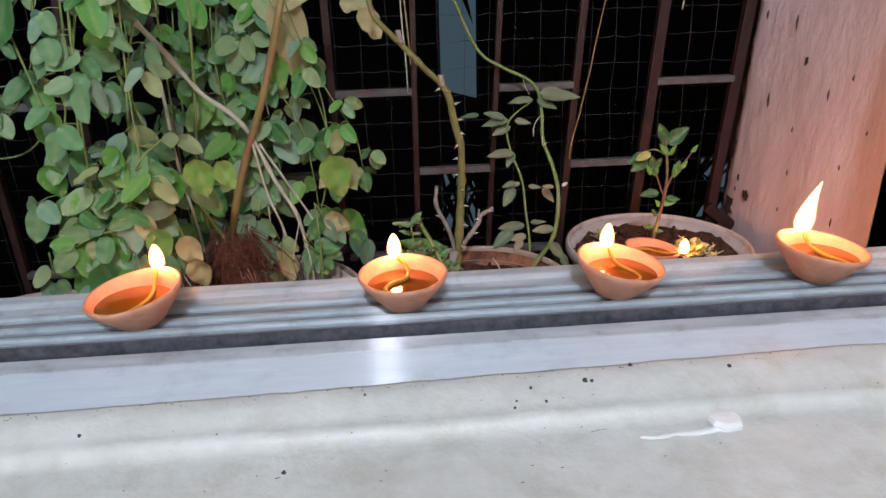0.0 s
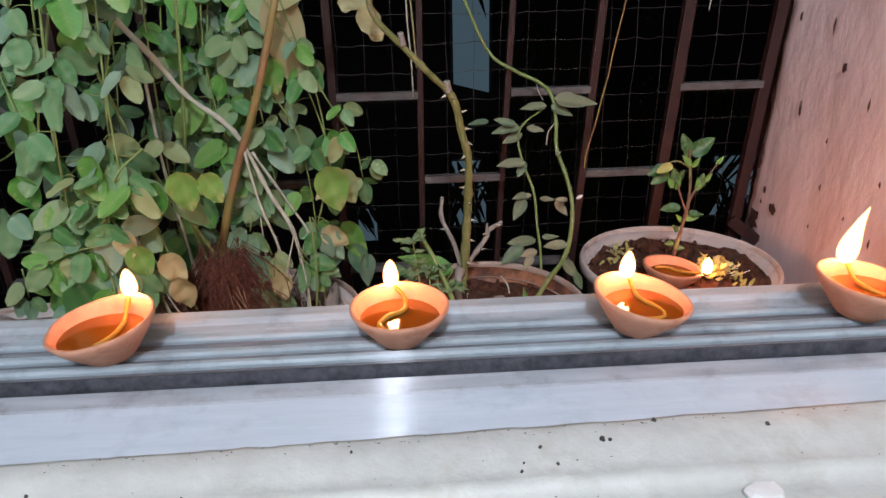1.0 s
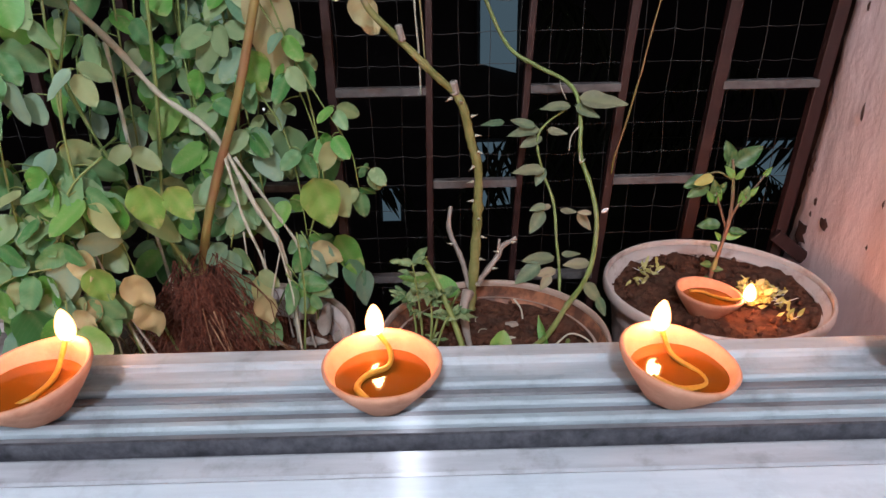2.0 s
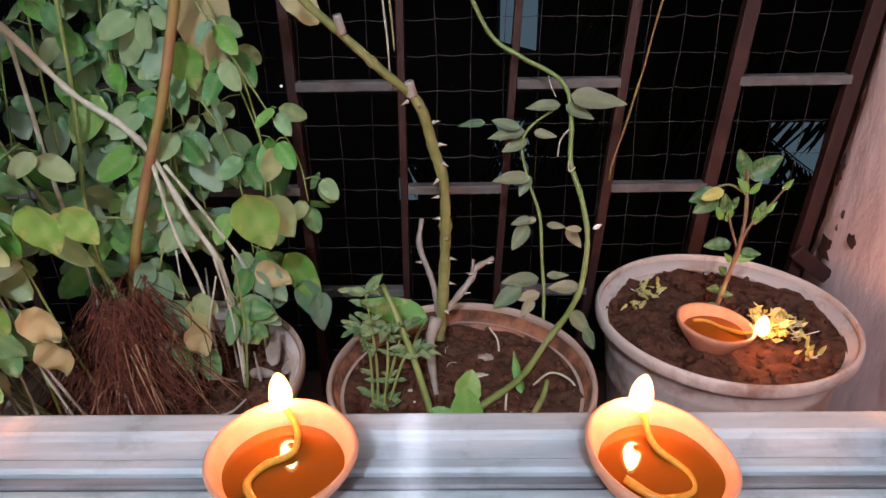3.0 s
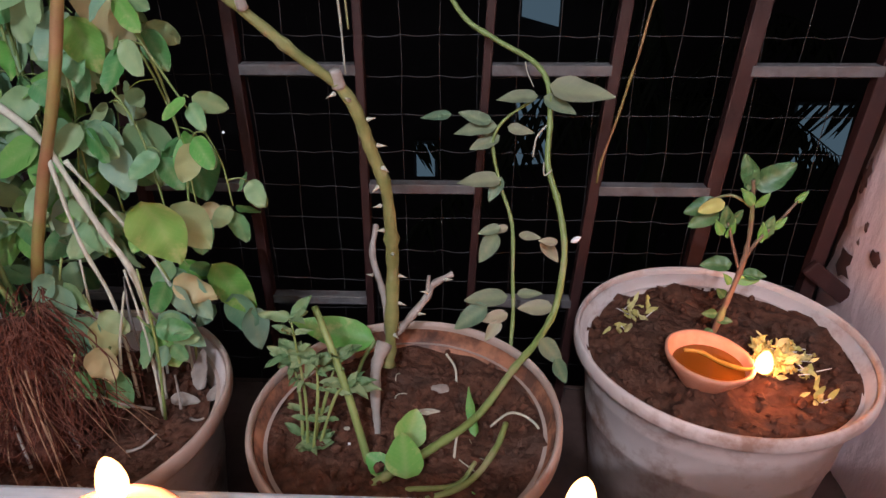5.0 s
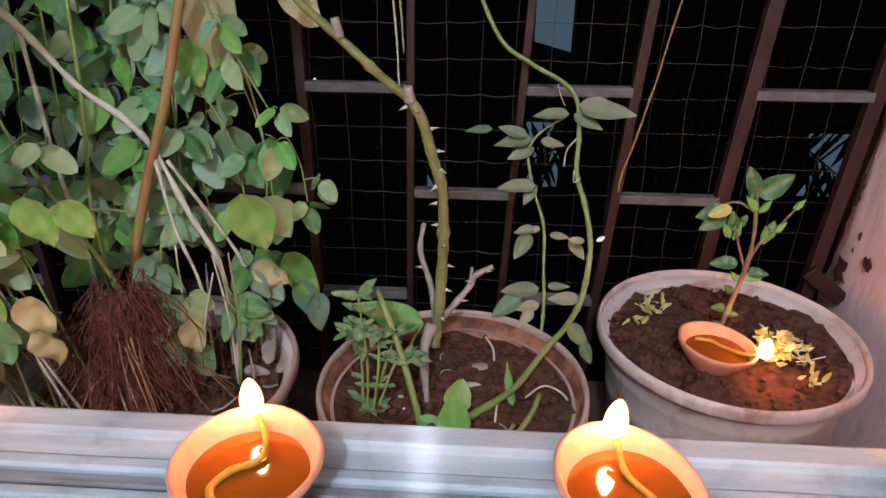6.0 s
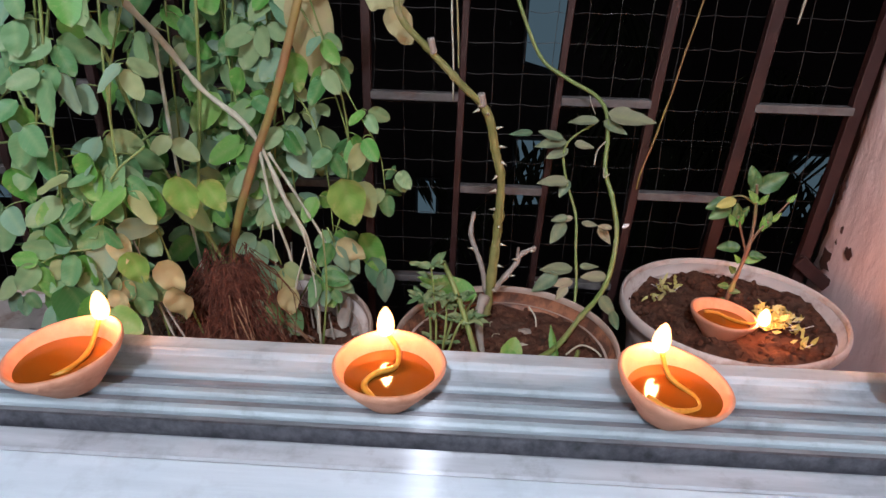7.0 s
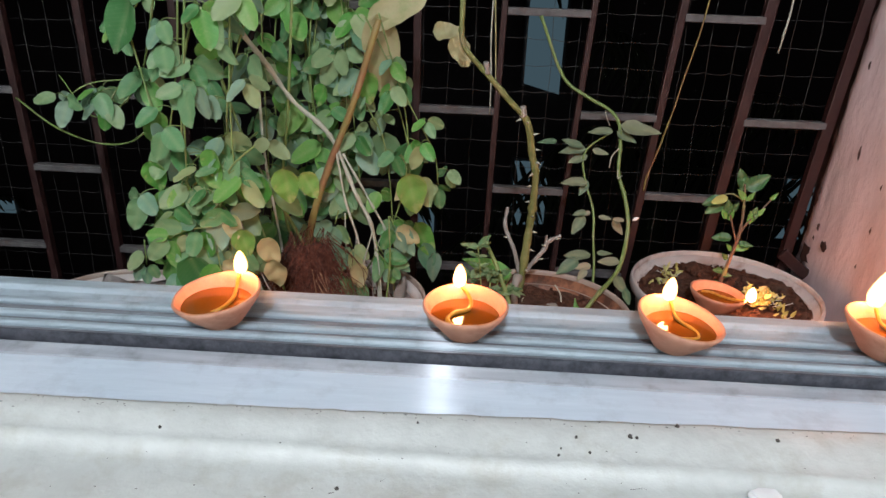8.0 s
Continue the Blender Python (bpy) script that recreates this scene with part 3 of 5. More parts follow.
# ---- clay oil lamps ----
def oil_lamp(x, y, z, r, tilt_x, tilt_y, turn, wick, flame_at, flame_size, label, group="oil lamps on the window track"):
    """wick: local points from the oil to the rim; flame_at: local foot of the flame, upright in the world."""
    m = pose(x, y, z, tilt_x, tilt_y, turn)
    ob = thing("oil_lamp", None, label, "oil lamp", group, m=m)
    k = r / 0.035
    part("bowl", lathe([(0, 0), (0.013 * k, 0), (0.0152 * k, 0.0012), (0.0205 * k, 0.0072), (0.0270 * k, 0.0145), (0.0322 * k, 0.0208), (0.0346 * k, 0.0248), (0.0350 * k, 0.0268), (0.0342 * k, 0.0279), (0.0326 * k, 0.0277),
                        (0.0312 * k, 0.0255), (0.0285 * k, 0.0190), (0.0235 * k, 0.0115), (0.0150 * k, 0.0062), (0, 0.0048)], 56, 0.035, x * 40), CLAY, ob, local=True)
    inv = m.to_3x3().inverted()
    level = inv @ Vector((0, 0, 1))
    disc = lathe([(0, 0), (0.018 * k, 0), (0.0281 * k, 0)], 56)
    for v in disc.verts:
        v.co.z = 0.0182 - (level.x * v.co.x + level.y * v.co.y) / level.z * 0.8
        if v.co.xy.length > 0.025 * k:
            g = 1 + (v.co.z - 0.0182) / 0.035
            v.co.x, v.co.y = v.co.x * g, v.co.y * g
    part("oil", disc, OIL, ob, "amber lamp oil", local=True)
    cotton = part("wick", stem(wick, 0.0017, 0.0015, sides=7, wobble=0.25), WICK, ob, "oil-soaked cotton wick", local=True)
    foot = Vector(flame_at) - Vector((0, 0, 0.0025))
    part("wick_tip", stem([wick[-1], foot + inv @ Vector((0, 0, 0.004))], 0.0017, 0.001, sides=6), BURNT, cotton, "charred wick end", local=True)
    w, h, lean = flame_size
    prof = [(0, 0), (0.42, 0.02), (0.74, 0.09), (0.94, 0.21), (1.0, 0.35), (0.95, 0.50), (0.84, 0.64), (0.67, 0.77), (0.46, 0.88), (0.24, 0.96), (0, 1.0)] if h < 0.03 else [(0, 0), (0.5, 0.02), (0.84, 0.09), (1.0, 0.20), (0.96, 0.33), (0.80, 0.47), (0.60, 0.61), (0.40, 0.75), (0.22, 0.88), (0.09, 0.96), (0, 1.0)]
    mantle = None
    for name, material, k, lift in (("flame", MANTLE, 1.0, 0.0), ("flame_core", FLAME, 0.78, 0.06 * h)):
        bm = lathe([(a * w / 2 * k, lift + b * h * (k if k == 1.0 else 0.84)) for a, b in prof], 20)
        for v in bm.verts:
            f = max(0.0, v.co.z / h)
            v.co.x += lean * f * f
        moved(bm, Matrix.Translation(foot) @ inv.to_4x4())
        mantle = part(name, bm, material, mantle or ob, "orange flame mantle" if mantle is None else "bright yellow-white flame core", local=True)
    return ob


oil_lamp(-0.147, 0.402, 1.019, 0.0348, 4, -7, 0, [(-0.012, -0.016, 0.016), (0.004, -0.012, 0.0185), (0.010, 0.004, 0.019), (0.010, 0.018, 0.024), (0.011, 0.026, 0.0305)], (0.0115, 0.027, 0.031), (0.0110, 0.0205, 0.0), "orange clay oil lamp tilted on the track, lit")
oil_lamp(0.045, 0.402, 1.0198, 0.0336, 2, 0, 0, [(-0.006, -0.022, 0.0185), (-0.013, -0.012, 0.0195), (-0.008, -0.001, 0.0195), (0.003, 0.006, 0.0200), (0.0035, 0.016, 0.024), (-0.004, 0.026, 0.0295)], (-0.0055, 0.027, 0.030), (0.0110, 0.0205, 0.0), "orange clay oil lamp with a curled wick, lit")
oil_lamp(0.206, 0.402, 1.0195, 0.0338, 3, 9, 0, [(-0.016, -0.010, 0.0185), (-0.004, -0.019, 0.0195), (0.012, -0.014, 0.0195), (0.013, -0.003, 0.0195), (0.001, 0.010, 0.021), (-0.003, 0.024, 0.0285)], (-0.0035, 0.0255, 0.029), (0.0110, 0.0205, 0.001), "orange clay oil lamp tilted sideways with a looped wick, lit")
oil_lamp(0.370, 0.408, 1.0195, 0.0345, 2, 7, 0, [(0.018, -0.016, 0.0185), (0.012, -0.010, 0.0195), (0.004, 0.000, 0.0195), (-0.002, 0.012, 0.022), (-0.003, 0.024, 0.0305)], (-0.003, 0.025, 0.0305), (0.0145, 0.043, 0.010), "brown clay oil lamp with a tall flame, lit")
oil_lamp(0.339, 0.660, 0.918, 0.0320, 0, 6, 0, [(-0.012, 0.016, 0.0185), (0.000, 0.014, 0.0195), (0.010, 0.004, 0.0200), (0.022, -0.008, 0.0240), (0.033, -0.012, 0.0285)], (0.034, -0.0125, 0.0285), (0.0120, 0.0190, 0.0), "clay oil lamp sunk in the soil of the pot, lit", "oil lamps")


# ---- leaf meshes that the plants share ----
OVALS = [mesh_of("leaflet", leaf_bm(0.032, 0.0190, 0.25, 0.25, c, 0.08, seed=s), LEAF) for s, c in ((1, 0.1), (4, 0.22), (8, -0.05), (12, 0.3), (17, 0.15))]
LIMES = [mesh_of("leaflet", leaf_bm(0.035, 0.0215, 0.28, 0.2, c, 0.05, seed=s), LIME) for s, c in ((2, 0.1), (6, 0.25))]
PALES = [mesh_of("leaflet", leaf_bm(0.033, 0.0200, 0.3, 0.22, c, 0.07, seed=s), PALE_LEAF) for s, c in ((22, 0.1), (26, 0.25), (29, 0.0))]
BUFFS = [mesh_of("leaflet", leaf_bm(0.030, 0.019, 0.5, 0.5, c, 0.24, seed=s), YELLOW_LEAF) for s, c in ((3, 0.2), (9, 0.35))]
ROSES = [mesh_of("leaflet", leaf_bm(0.030, 0.014, 0.8, 0.25, c, 0.04, seed=s), ROSE_LEAF) for s, c in ((5, 0.15), (11, 0.25), (14, 0.05))]
WEED_LEAF = surface("soft_weed_leaf", [(0.3, (0.10, 0.20, 0.08)), (0.7, (0.22, 0.31, 0.15))], 70, (0.30, 0.34, 0.18), 60, (0.55, 0.75), bump=0.3, rough=(0.5, 0.7), random=0.5, translucent=0.2)
NARROW = [mesh_of("leaf", leaf_bm(0.030, 0.0115, 0.6, 0.3, c, 0.16, seed=s), WEED_LEAF) for s, c in ((25, 0.3), (33, 0.5), (38, -0.1))]
PETALS = [mesh_of("petal", leaf_bm(0.017, 0.0062, 0.5, 0.6, c, 0.3, rows=6, seed=s), PETAL) for s, c in ((5, 0.5), (13, -0.4), (19, 0.2))]

# ---- the leafy climber ----
climber = thing("climbing_plant", (*P1, 0.918), "dense bushy climber with many oval green leaflets on thin stalks", "plant")


def edge_left(z):
    """The ragged open side of the foliage, a lobe low down and another near the top."""
    return -0.225 - 0.085 * math.exp(-((z - 1.05) / 0.045) ** 2) - 0.05 * math.exp(-((z - 1.23) / 0.05) ** 2) - 0.03 * (z < 1.0)


def leaflet(stalk, base, along, face, size, palette=None):
    kind = palette or (LIMES if rng.random() < 0.20 else BUFFS if rng.random() < 0.03 else PALES if rng.random() < 0.20 else OVALS)
    return shared("leaflet", rng.choice(kind), stalk, leaf_pose(base, along, face, size))


def toward():
    """A blade's facing: to the open side and the light, some turned away."""
    return Vector((rng.uniform(-0.75, 0.75), -1.0, rng.uniform(-0.1, 1.1)))


def threes(stalk, q, out, size, palette=None):
    """Leaflets in threes at the end of a short stalk, the side ones opposite and the end one hanging."""
    side = Vector((out.y, -out.x, 0)).normalized() if out.xy.length > 0.1 else Vector((1, 0, 0))
    side = (side + Vector((0.6, 0, 0)) * (1 if side.x >= 0 else -1)).normalized()
    for w in (side, -side, None):
        if rng.random() < 0.14:
            continue
        drop = Vector((0, rng.uniform(-0.25, 0.1), -rng.uniform(0.25, 0.95)))
        along = (w * 0.9 + drop) if w else (out * 0.5 + drop * 1.5)
        leaflet(stalk, q + (w * 0.002 if w else Vector((0, 0, -0.004))), along, toward(), size * rng.uniform(0.70, 1.08) * (1.0 if w else 1.1), palette)


def trailer(points, size=1.0, gap=0.034, first=0.1, palette=None):
    """A long thin shoot with leaves in threes on short stalks to either hand."""
    pts = curve_points(points, 8)
    shoot = part("stalk", stem(points, 0.0013 * size, 0.0007 * size, sides=5, steps=6, wobble=0.3), GREEN_STEM, climber)
    total = sum((b - a).length for a, b in zip(pts, pts[1:]))
    run, due, hand = 0.0, first * total, rng.choice((-1, 1))
    for a, b in zip(pts, pts[1:]):
        run += (b - a).length
        if run < due:
            continue
        due += gap * rng.uniform(0.75, 1.3)
        hand = -hand
        out = Vector((hand * rng.uniform(0.3, 1.0), rng.uniform(-0.8, 0.25), rng.uniform(-0.35, 0.35))).normalized()
        q = b + out * rng.uniform(0.010, 0.022) * size
        part("petiole", stem([b, b.lerp(q, 0.6) + Vector((0, 0, 0.002)), q], 0.0006, 0.0005, sides=4, steps=2), GREEN_STEM, shoot)
        threes(shoot, q, out, size, palette)
    threes(shoot, pts[-1], (pts[-1] - pts[-4]).normalized(), size, palette)


def spray(start, way, count, size=1.0, droop=0.5):
    """A short thin stalk with leaflets in pairs and one at its end."""
    p, d = Vector(start), Vector(way).normalized()
    pts, sites = [p.copy()], []
    for i in range(count):
        d = (d + Vector((rng.uniform(-0.15, 0.15), rng.uniform(-0.12, 0.12), -droop * 0.22))).normalized()
        p = p + d * 0.017 * size
        pts.append(p.copy())
        sites.append((p.copy(), d.copy()))
    stalk = part("stalk", stem(pts, 0.0010 * size, 0.0006 * size, sides=5, steps=2), GREEN_STEM, climber)
    for i, (q, d) in enumerate(sites):
        side = d.cross(Vector((0.1, -1, 0.25))).normalized()
        for w in (side, -side, d) if i == count - 1 else (side, -side):
            along = w * 0.9 + d * 0.45 + Vector((0, rng.uniform(-0.35, 0.1), -0.62 + rng.uniform(-0.4, 0.25)))
            leaflet(stalk, q + w * 0.003, along, toward(), size * rng.uniform(0.62, 1.12))


# woody frame of the climber
for pts, r0, r1, mat in (
    ([(-0.10, 0.61, 0.92), (-0.145, 0.63, 1.00), (-0.20, 0.64, 1.10), (-0.23, 0.63, 1.22), (-0.25, 0.62, 1.34)], 0.0028, 0.0016, GREEN_STEM),
    ([(-0.12, 0.62, 0.92), (-0.17, 0.66, 1.02), (-0.16, 0.67, 1.15), (-0.14, 0.66, 1.34)], 0.0026, 0.0015, GREEN_STEM),
    ([(-0.15, 0.60, 0.92), (-0.23, 0.60, 1.00), (-0.27, 0.60, 1.10), (-0.31, 0.62, 1.25)], 0.0022, 0.0012, GREEN_STEM),
    ([(-0.09, 0.66, 0.92), (-0.04, 0.68, 1.02), (-0.03, 0.68, 1.12), (-0.06, 0.67, 1.24)], 0.0016, 0.0009, GREEN_STEM),
    ([(-0.27, 0.64, 1.30), (-0.33, 0.68, 1.16), (-0.40, 0.70, 1.11), (-0.46, 0.74, 1.15)], 0.0016, 0.0009, GREEN_STEM),
    ([(-0.200, 0.615, 1.235), (-0.174, 0.64, 1.189), (-0.150, 0.65, 1.149), (-0.122, 0.655, 1.123), (-0.106, 0.658, 1.098), (-0.086, 0.655, 1.048), (-0.067, 0.65, 1.011), (-0.058, 0.64, 0.965), (-0.055, 0.63, 0.918)], 0.0037, 0.0025, DRY_STEM),
    ([(-0.106, 0.655, 1.095), (-0.095, 0.645, 1.04), (-0.080, 0.64, 0.99), (-0.075, 0.63, 0.918)], 0.0018, 0.0014, DRY_STEM),
    ([(-0.100, 0.662, 1.090), (-0.072, 0.668, 1.035), (-0.050, 0.665, 0.99), (-0.040, 0.65, 0.918)], 0.0020, 0.0014, DRY_STEM),
    ([(-0.190, 0.66, 1.19), (-0.188, 0.66, 1.08), (-0.175, 0.65, 1.00), (-0.16, 0.63, 0.918)], 0.0022, 0.0016, DRY_STEM),
    ([(-0.21, 0.59, 1.06), (-0.19, 0.58, 1.0), (-0.165, 0.575, 0.918)], 0.0016, 0.0012, DRY_STEM),
    ([(-0.18, 0.56, 1.02), (-0.17, 0.56, 0.97), (-0.15, 0.555, 0.918)], 0.0013, 0.001, DRY_STEM),
    ([(-0.24, 0.57, 1.03), (-0.22, 0.57, 0.98), (-0.19, 0.565, 0.92)], 0.0013, 0.001, DRY_STEM),
    ([(-0.20, 0.66, 1.045), (-0.15, 0.655, 1.05), (-0.12, 0.655, 1.045)], 0.0012, 0.001, GREEN_STEM),
):
    part("branch", stem(pts, r0 * 0.78, r1 * 0.78, wobble=0.6, sides=7, knots=7), mat, climber)

for i in range(20):
    f = (i + rng.uniform(0.1, 0.9)) / 20
    foot = rng.uniform(0.985, 1.05)
    x1 = edge_left(foot) + 0.02 + (-0.080 - edge_left(foot) - 0.02) * f
    x0 = edge_left(1.23) + 0.03 + (-0.105 - edge_left(1.23)) * f + rng.uniform(-0.02, 0.02)
    front = x1 < -0.17 and i % 2 == 0
    y = rng.uniform(0.535, 0.60) if front else rng.uniform(0.675, 0.735)
    if x1 > -0.15:
        foot += 0.03
    top = rng.uniform(1.27, 1.36)
    mid = Vector(((x0 + x1) / 2 + rng.uniform(-0.02, 0.02), y + 0.01, (top + foot) / 2))
    trailer([(x0, y + 0.03, top), mid, (x1, y, foot)], rng.uniform(0.80, 1.10), 0.037)
for i in range(8):
    x = rng.uniform(-0.30, -0.19)
    z = rng.uniform(1.07, 1.15)
    y = rng.uniform(0.535, 0.60)
    trailer([(x + 0.03, y + 0.03, z), (x + 0.01, y + 0.01, z - 0.02), (x, y, z - 0.06)], rng.uniform(0.85, 1.1), 0.030)
for i in range(22):
    if i < 15:
        a = Vector((rng.uniform(-0.21, -0.13), rng.uniform(0.545, 0.60), 0.917))
        b = a + Vector((rng.uniform(-0.09, -0.02), rng.uniform(-0.01, 0.03), rng.uniform(0.07, 0.15)))
    else:
        a = Vector((rng.uniform(-0.085, -0.03), rng.uniform(0.60, 0.66), 0.917))
        b = a + Vector((rng.uniform(-0.025, 0.02), rng.uniform(0.0, 0.03), rng.uniform(0.06, 0.12)))
    part("branch", stem([a, a.lerp(b, 0.5) + Vector((rng.uniform(-0.008, 0.008), 0, 0.004)), b], 0.0013, 0.0008, sides=5, wobble=0.4), rng.choice([DRY_STEM, TWIG, GREEN_STEM]), climber)
for i in range(6):
    spray((rng.uniform(-0.29, -0.20), rng.uniform(0.53, 0.60), rng.uniform(0.985, 1.06)), (rng.uniform(-0.6, 0.4), rng.uniform(-0.4, 0.1), rng.uniform(-0.7, 0.1)), rng.randint(2, 3), rng.uniform(0.72, 0.98), 0.8)
for start, way in (((-0.090, 0.625, 1.010), (0.3, -0.2, -0.9)), ((-0.060, 0.640, 0.995), (0.5, -0.2, -0.7)), ((-0.075, 0.615, 0.975), (-0.3, -0.3, -0.7)), ((-0.045, 0.645, 1.025), (0.4, -0.1, -0.8)), ((-0.100, 0.630, 1.035), (-0.2, -0.2, -0.8))):
    spray(start, way, 1, rng.uniform(0.8, 1.0), 0.8)
# the far left sprig, and thin sprays on the open side
for points, size in (
    ([(-0.075, 0.675, 1.235), (-0.050, 0.672, 1.190), (-0.020, 0.668, 1.135), (0.002, 0.664, 1.095), (0.008, 0.660, 1.060)], 0.78),
    ([(-0.070, 0.690, 1.200), (-0.045, 0.688, 1.150), (-0.030, 0.684, 1.100), (-0.025, 0.678, 1.050)], 0.80),
    ([(-0.085, 0.690, 1.150), (-0.060, 0.685, 1.110), (-0.050, 0.680, 1.060), (-0.045, 0.670, 1.010)], 0.85),
):
    trailer(points, size, 0.036, 0.2)
trailer([(-0.27, 0.70, 1.30), (-0.325, 0.69, 1.24), (-0.345, 0.68, 1.20)], 0.75, 0.03)
trailer([(-0.30, 0.68, 1.17), (-0.34, 0.67, 1.16), (-0.36, 0.66, 1.135)], 1.0, 0.024)
trailer([(-0.33, 0.68, 1.16), (-0.38, 0.67, 1.155), (-0.405, 0.66, 1.140)], 0.85, 0.022)
part("branch", stem([(-0.52, 0.74, 1.12), (-0.46, 0.71, 1.095), (-0.40, 0.69, 1.082), (-0.35, 0.68, 1.088), (-0.31, 0.67, 1.12)], 0.0012, 0.0011, sides=6, wobble=0.3), GREEN_STEM, climber)
for start, way, count, size in (((-0.06, 0.63, 0.99), (0.5, -0.2, -0.5), 2, 0.8), ((-0.09, 0.60, 0.98), (-0.2, -0.3, -0.6), 1, 0.7),
                                ((-0.24, 0.55, 1.03), (0.2, -0.2, -0.9), 2, 1.0), ((-0.20, 0.55, 1.05), (0.4, -0.2, -0.8), 2, 1.0)):
    spray(start, way, count, size)

BIG = {
    "big_green": leaf_bm(0.054, 0.034, 0.7, 0.35, 0.22, 0.07, rows=12, seed=3),
    "broad": leaf_bm(0.056, 0.034, 0.8, 0.4, 0.25, 0.09, rows=12, seed=7),
}
glossy = mesh_of("leaf", leaf_bm(0.054, 0.023, 0.85, 0.35, 0.20, 0.05, rows=12, seed=23), LIME)
spear = mesh_of("leaf", leaf_bm(0.048, 0.022, 0.75, 0.30, 0.18, 0.06, rows=12, seed=27), PALE_LEAF)
big_green, broad = mesh_of("leaf", moved(BIG["big_green"], Matrix.Diagonal((0.84, 0.86, 1.2, 1))), LIME), mesh_of("leaf", BIG["broad"], LEAF)
buff_big = mesh_of("leaf", leaf_bm(0.095, 0.044, 0.35, 0.3, 0.12, 0.08, rows=14, seed=21), YELLOW_LEAF)
for me, base, along, face, size, label in (
    (big_green, (-0.020, 0.598, 1.090), (0.25, 0.0, -1), (0.1, -1, 0.75), 1.05, "large bright green leaf"),
    (broad, (-0.012, 0.617, 1.080), (0.5, 0.1, -1), (0.5, -1, 0.2), 0.7, ""),
    (glossy, (-0.018, 0.668, 1.010), (0.62, 0.0, -1), (0.45, -1, 0.6), 1.0, "glossy green leaf with a wet spot"),
    (spear, (-0.008, 0.668, 0.985), (0.30, 0, -1), (0.25, -1, 0.2), 0.92, ""),
    (spear, (0.004, 0.670, 0.972), (0.12, 0, -1), (0.7, -1, 0.1), 0.88, ""),
    (spear, (-0.020, 0.664, 0.978), (-0.5, -0.1, -0.5), (-0.1, -1, 0.5), 0.55, ""),
    (spear, (-0.036, 0.650, 1.012), (0.55, -0.2, -0.9), (0.2, -1, 0.5), 0.85, ""),
    (spear, (-0.050, 0.640, 0.985), (0.75, -0.2, -0.5), (0.1, -1, 0.8), 0.8, ""),
    (broad, (-0.03, 0.69, 1.10), (0.1, 0, -1), (0.3, -1, 0.1), 1.0, ""),
    (broad, (-0.055, 0.69, 1.11), (-0.1, 0, -1), (0.1, -1, 0.2), 1.0, ""),
    (buff_big, (-0.064, 0.680, 1.238), (0.17, -0.1, -0.95), (0.3, -1, 0.25), 0.90, "large pale yellowed leaf"),
    (buff_big, (-0.075, 0.685, 1.228), (0.80, -0.1, 0.40), (0.0, -1, 0.5), 0.72, "curled buff leaf"),
    (BUFFS[0], (0.000, 0.62, 1.228), (0.9, -0.1, 0.15), (0.1, -1, 0.7), 1.0, ""),
    (BUFFS[1], (0.018, 0.612, 1.224), (0.55, 0, -0.6), (0.3, -1, 0.5), 1.1, ""),
    (BUFFS[0], (-0.150, 0.543, 1.010), (0.15, 0, -1), (0.1, -1, 0.2), 1.1, "withered yellow leaf"),
    (BUFFS[1], (-0.075, 0.60, 0.985), (0.2, -0.2, -1), (0.4, -1, 0.3), 1.0, "withered yellow leaf"),
    (big_green, (-0.135, 0.546, 1.105), (0.1, 0, -1), (0.1, -1, 0.3), 0.85, ""),
    (big_green, (-0.155, 0.548, 1.095), (-0.3, 0, -1), (-0.1, -1, 0.3), 0.75, ""),
    (broad, (-0.225, 0.52, 1.02), (0.2, 0, -1), (0.1, -1, 0.2), 1.0, ""),
    (big_green, (-0.205, 0.53, 1.04), (-0.5, 0, -0.8), (-0.2, -1, 0.3), 0.8, ""),
    (big_green, (-0.245, 0.535, 1.055), (0.3, 0, -1), (0.2, -1, 0.3), 0.8, ""),
    (big_green, (-0.222, 0.528, 1.000), (-0.2, 0, -1), (-0.2, -1, 0.2), 0.85, ""),
    (big_green, (-0.178, 0.534, 1.045), (0.25, 0, -1), (0.3, -1, 0.3), 0.72, ""),
    (big_green, (-0.118, 0.553, 1.100), (0.5, 0, -0.9), (0.4, -1, 0.3), 0.66, ""),
    (big_green, (-0.265, 0.550, 1.105), (0.1, 0, -1), (0.1, -1, 0.4), 0.75, ""),
    (big_green, (-0.200, 0.545, 1.120), (-0.4, 0, -0.9), (0.0, -1, 0.5), 0.7, ""),
    (big_green, (-0.075, 0.668, 1.180), (0.2, 0, -1), (0.3, -1, 0.3), 0.8, ""),
    (big_green, (-0.120, 0.668, 1.165), (-0.5, 0, -1), (-0.3, -1, 0.3), 0.6, ""),
    (BUFFS[0], (-0.205, 0.535, 0.995), (0.6, 0, -0.8), (0.1, -1, 0.4), 1.2, ""),
    (BUFFS[1], (-0.162, 0.548, 1.030), (0.5, 0, -0.8), (0.5, -1, 0.3), 1.1, "withered yellow leaf"),
    (broad, (-0.29, 0.60, 1.25), (-0.5, 0, -0.8), (-0.2, -1, 0.3), 1.1, ""),
):
    shared("leaf", me, climber, leaf_pose(base, along, face, size), label)

part("stake", stem([(-0.058, 0.655, 1.235), (-0.087, 0.655, 1.145), (-0.115, 0.655, 1.076), (-0.136, 0.650, 1.009), (-0.150, 0.640, 0.915)], 0.0035, 0.0043, wobble=0.18, sides=10), STAKE, climber, "reddish brown bamboo stake")


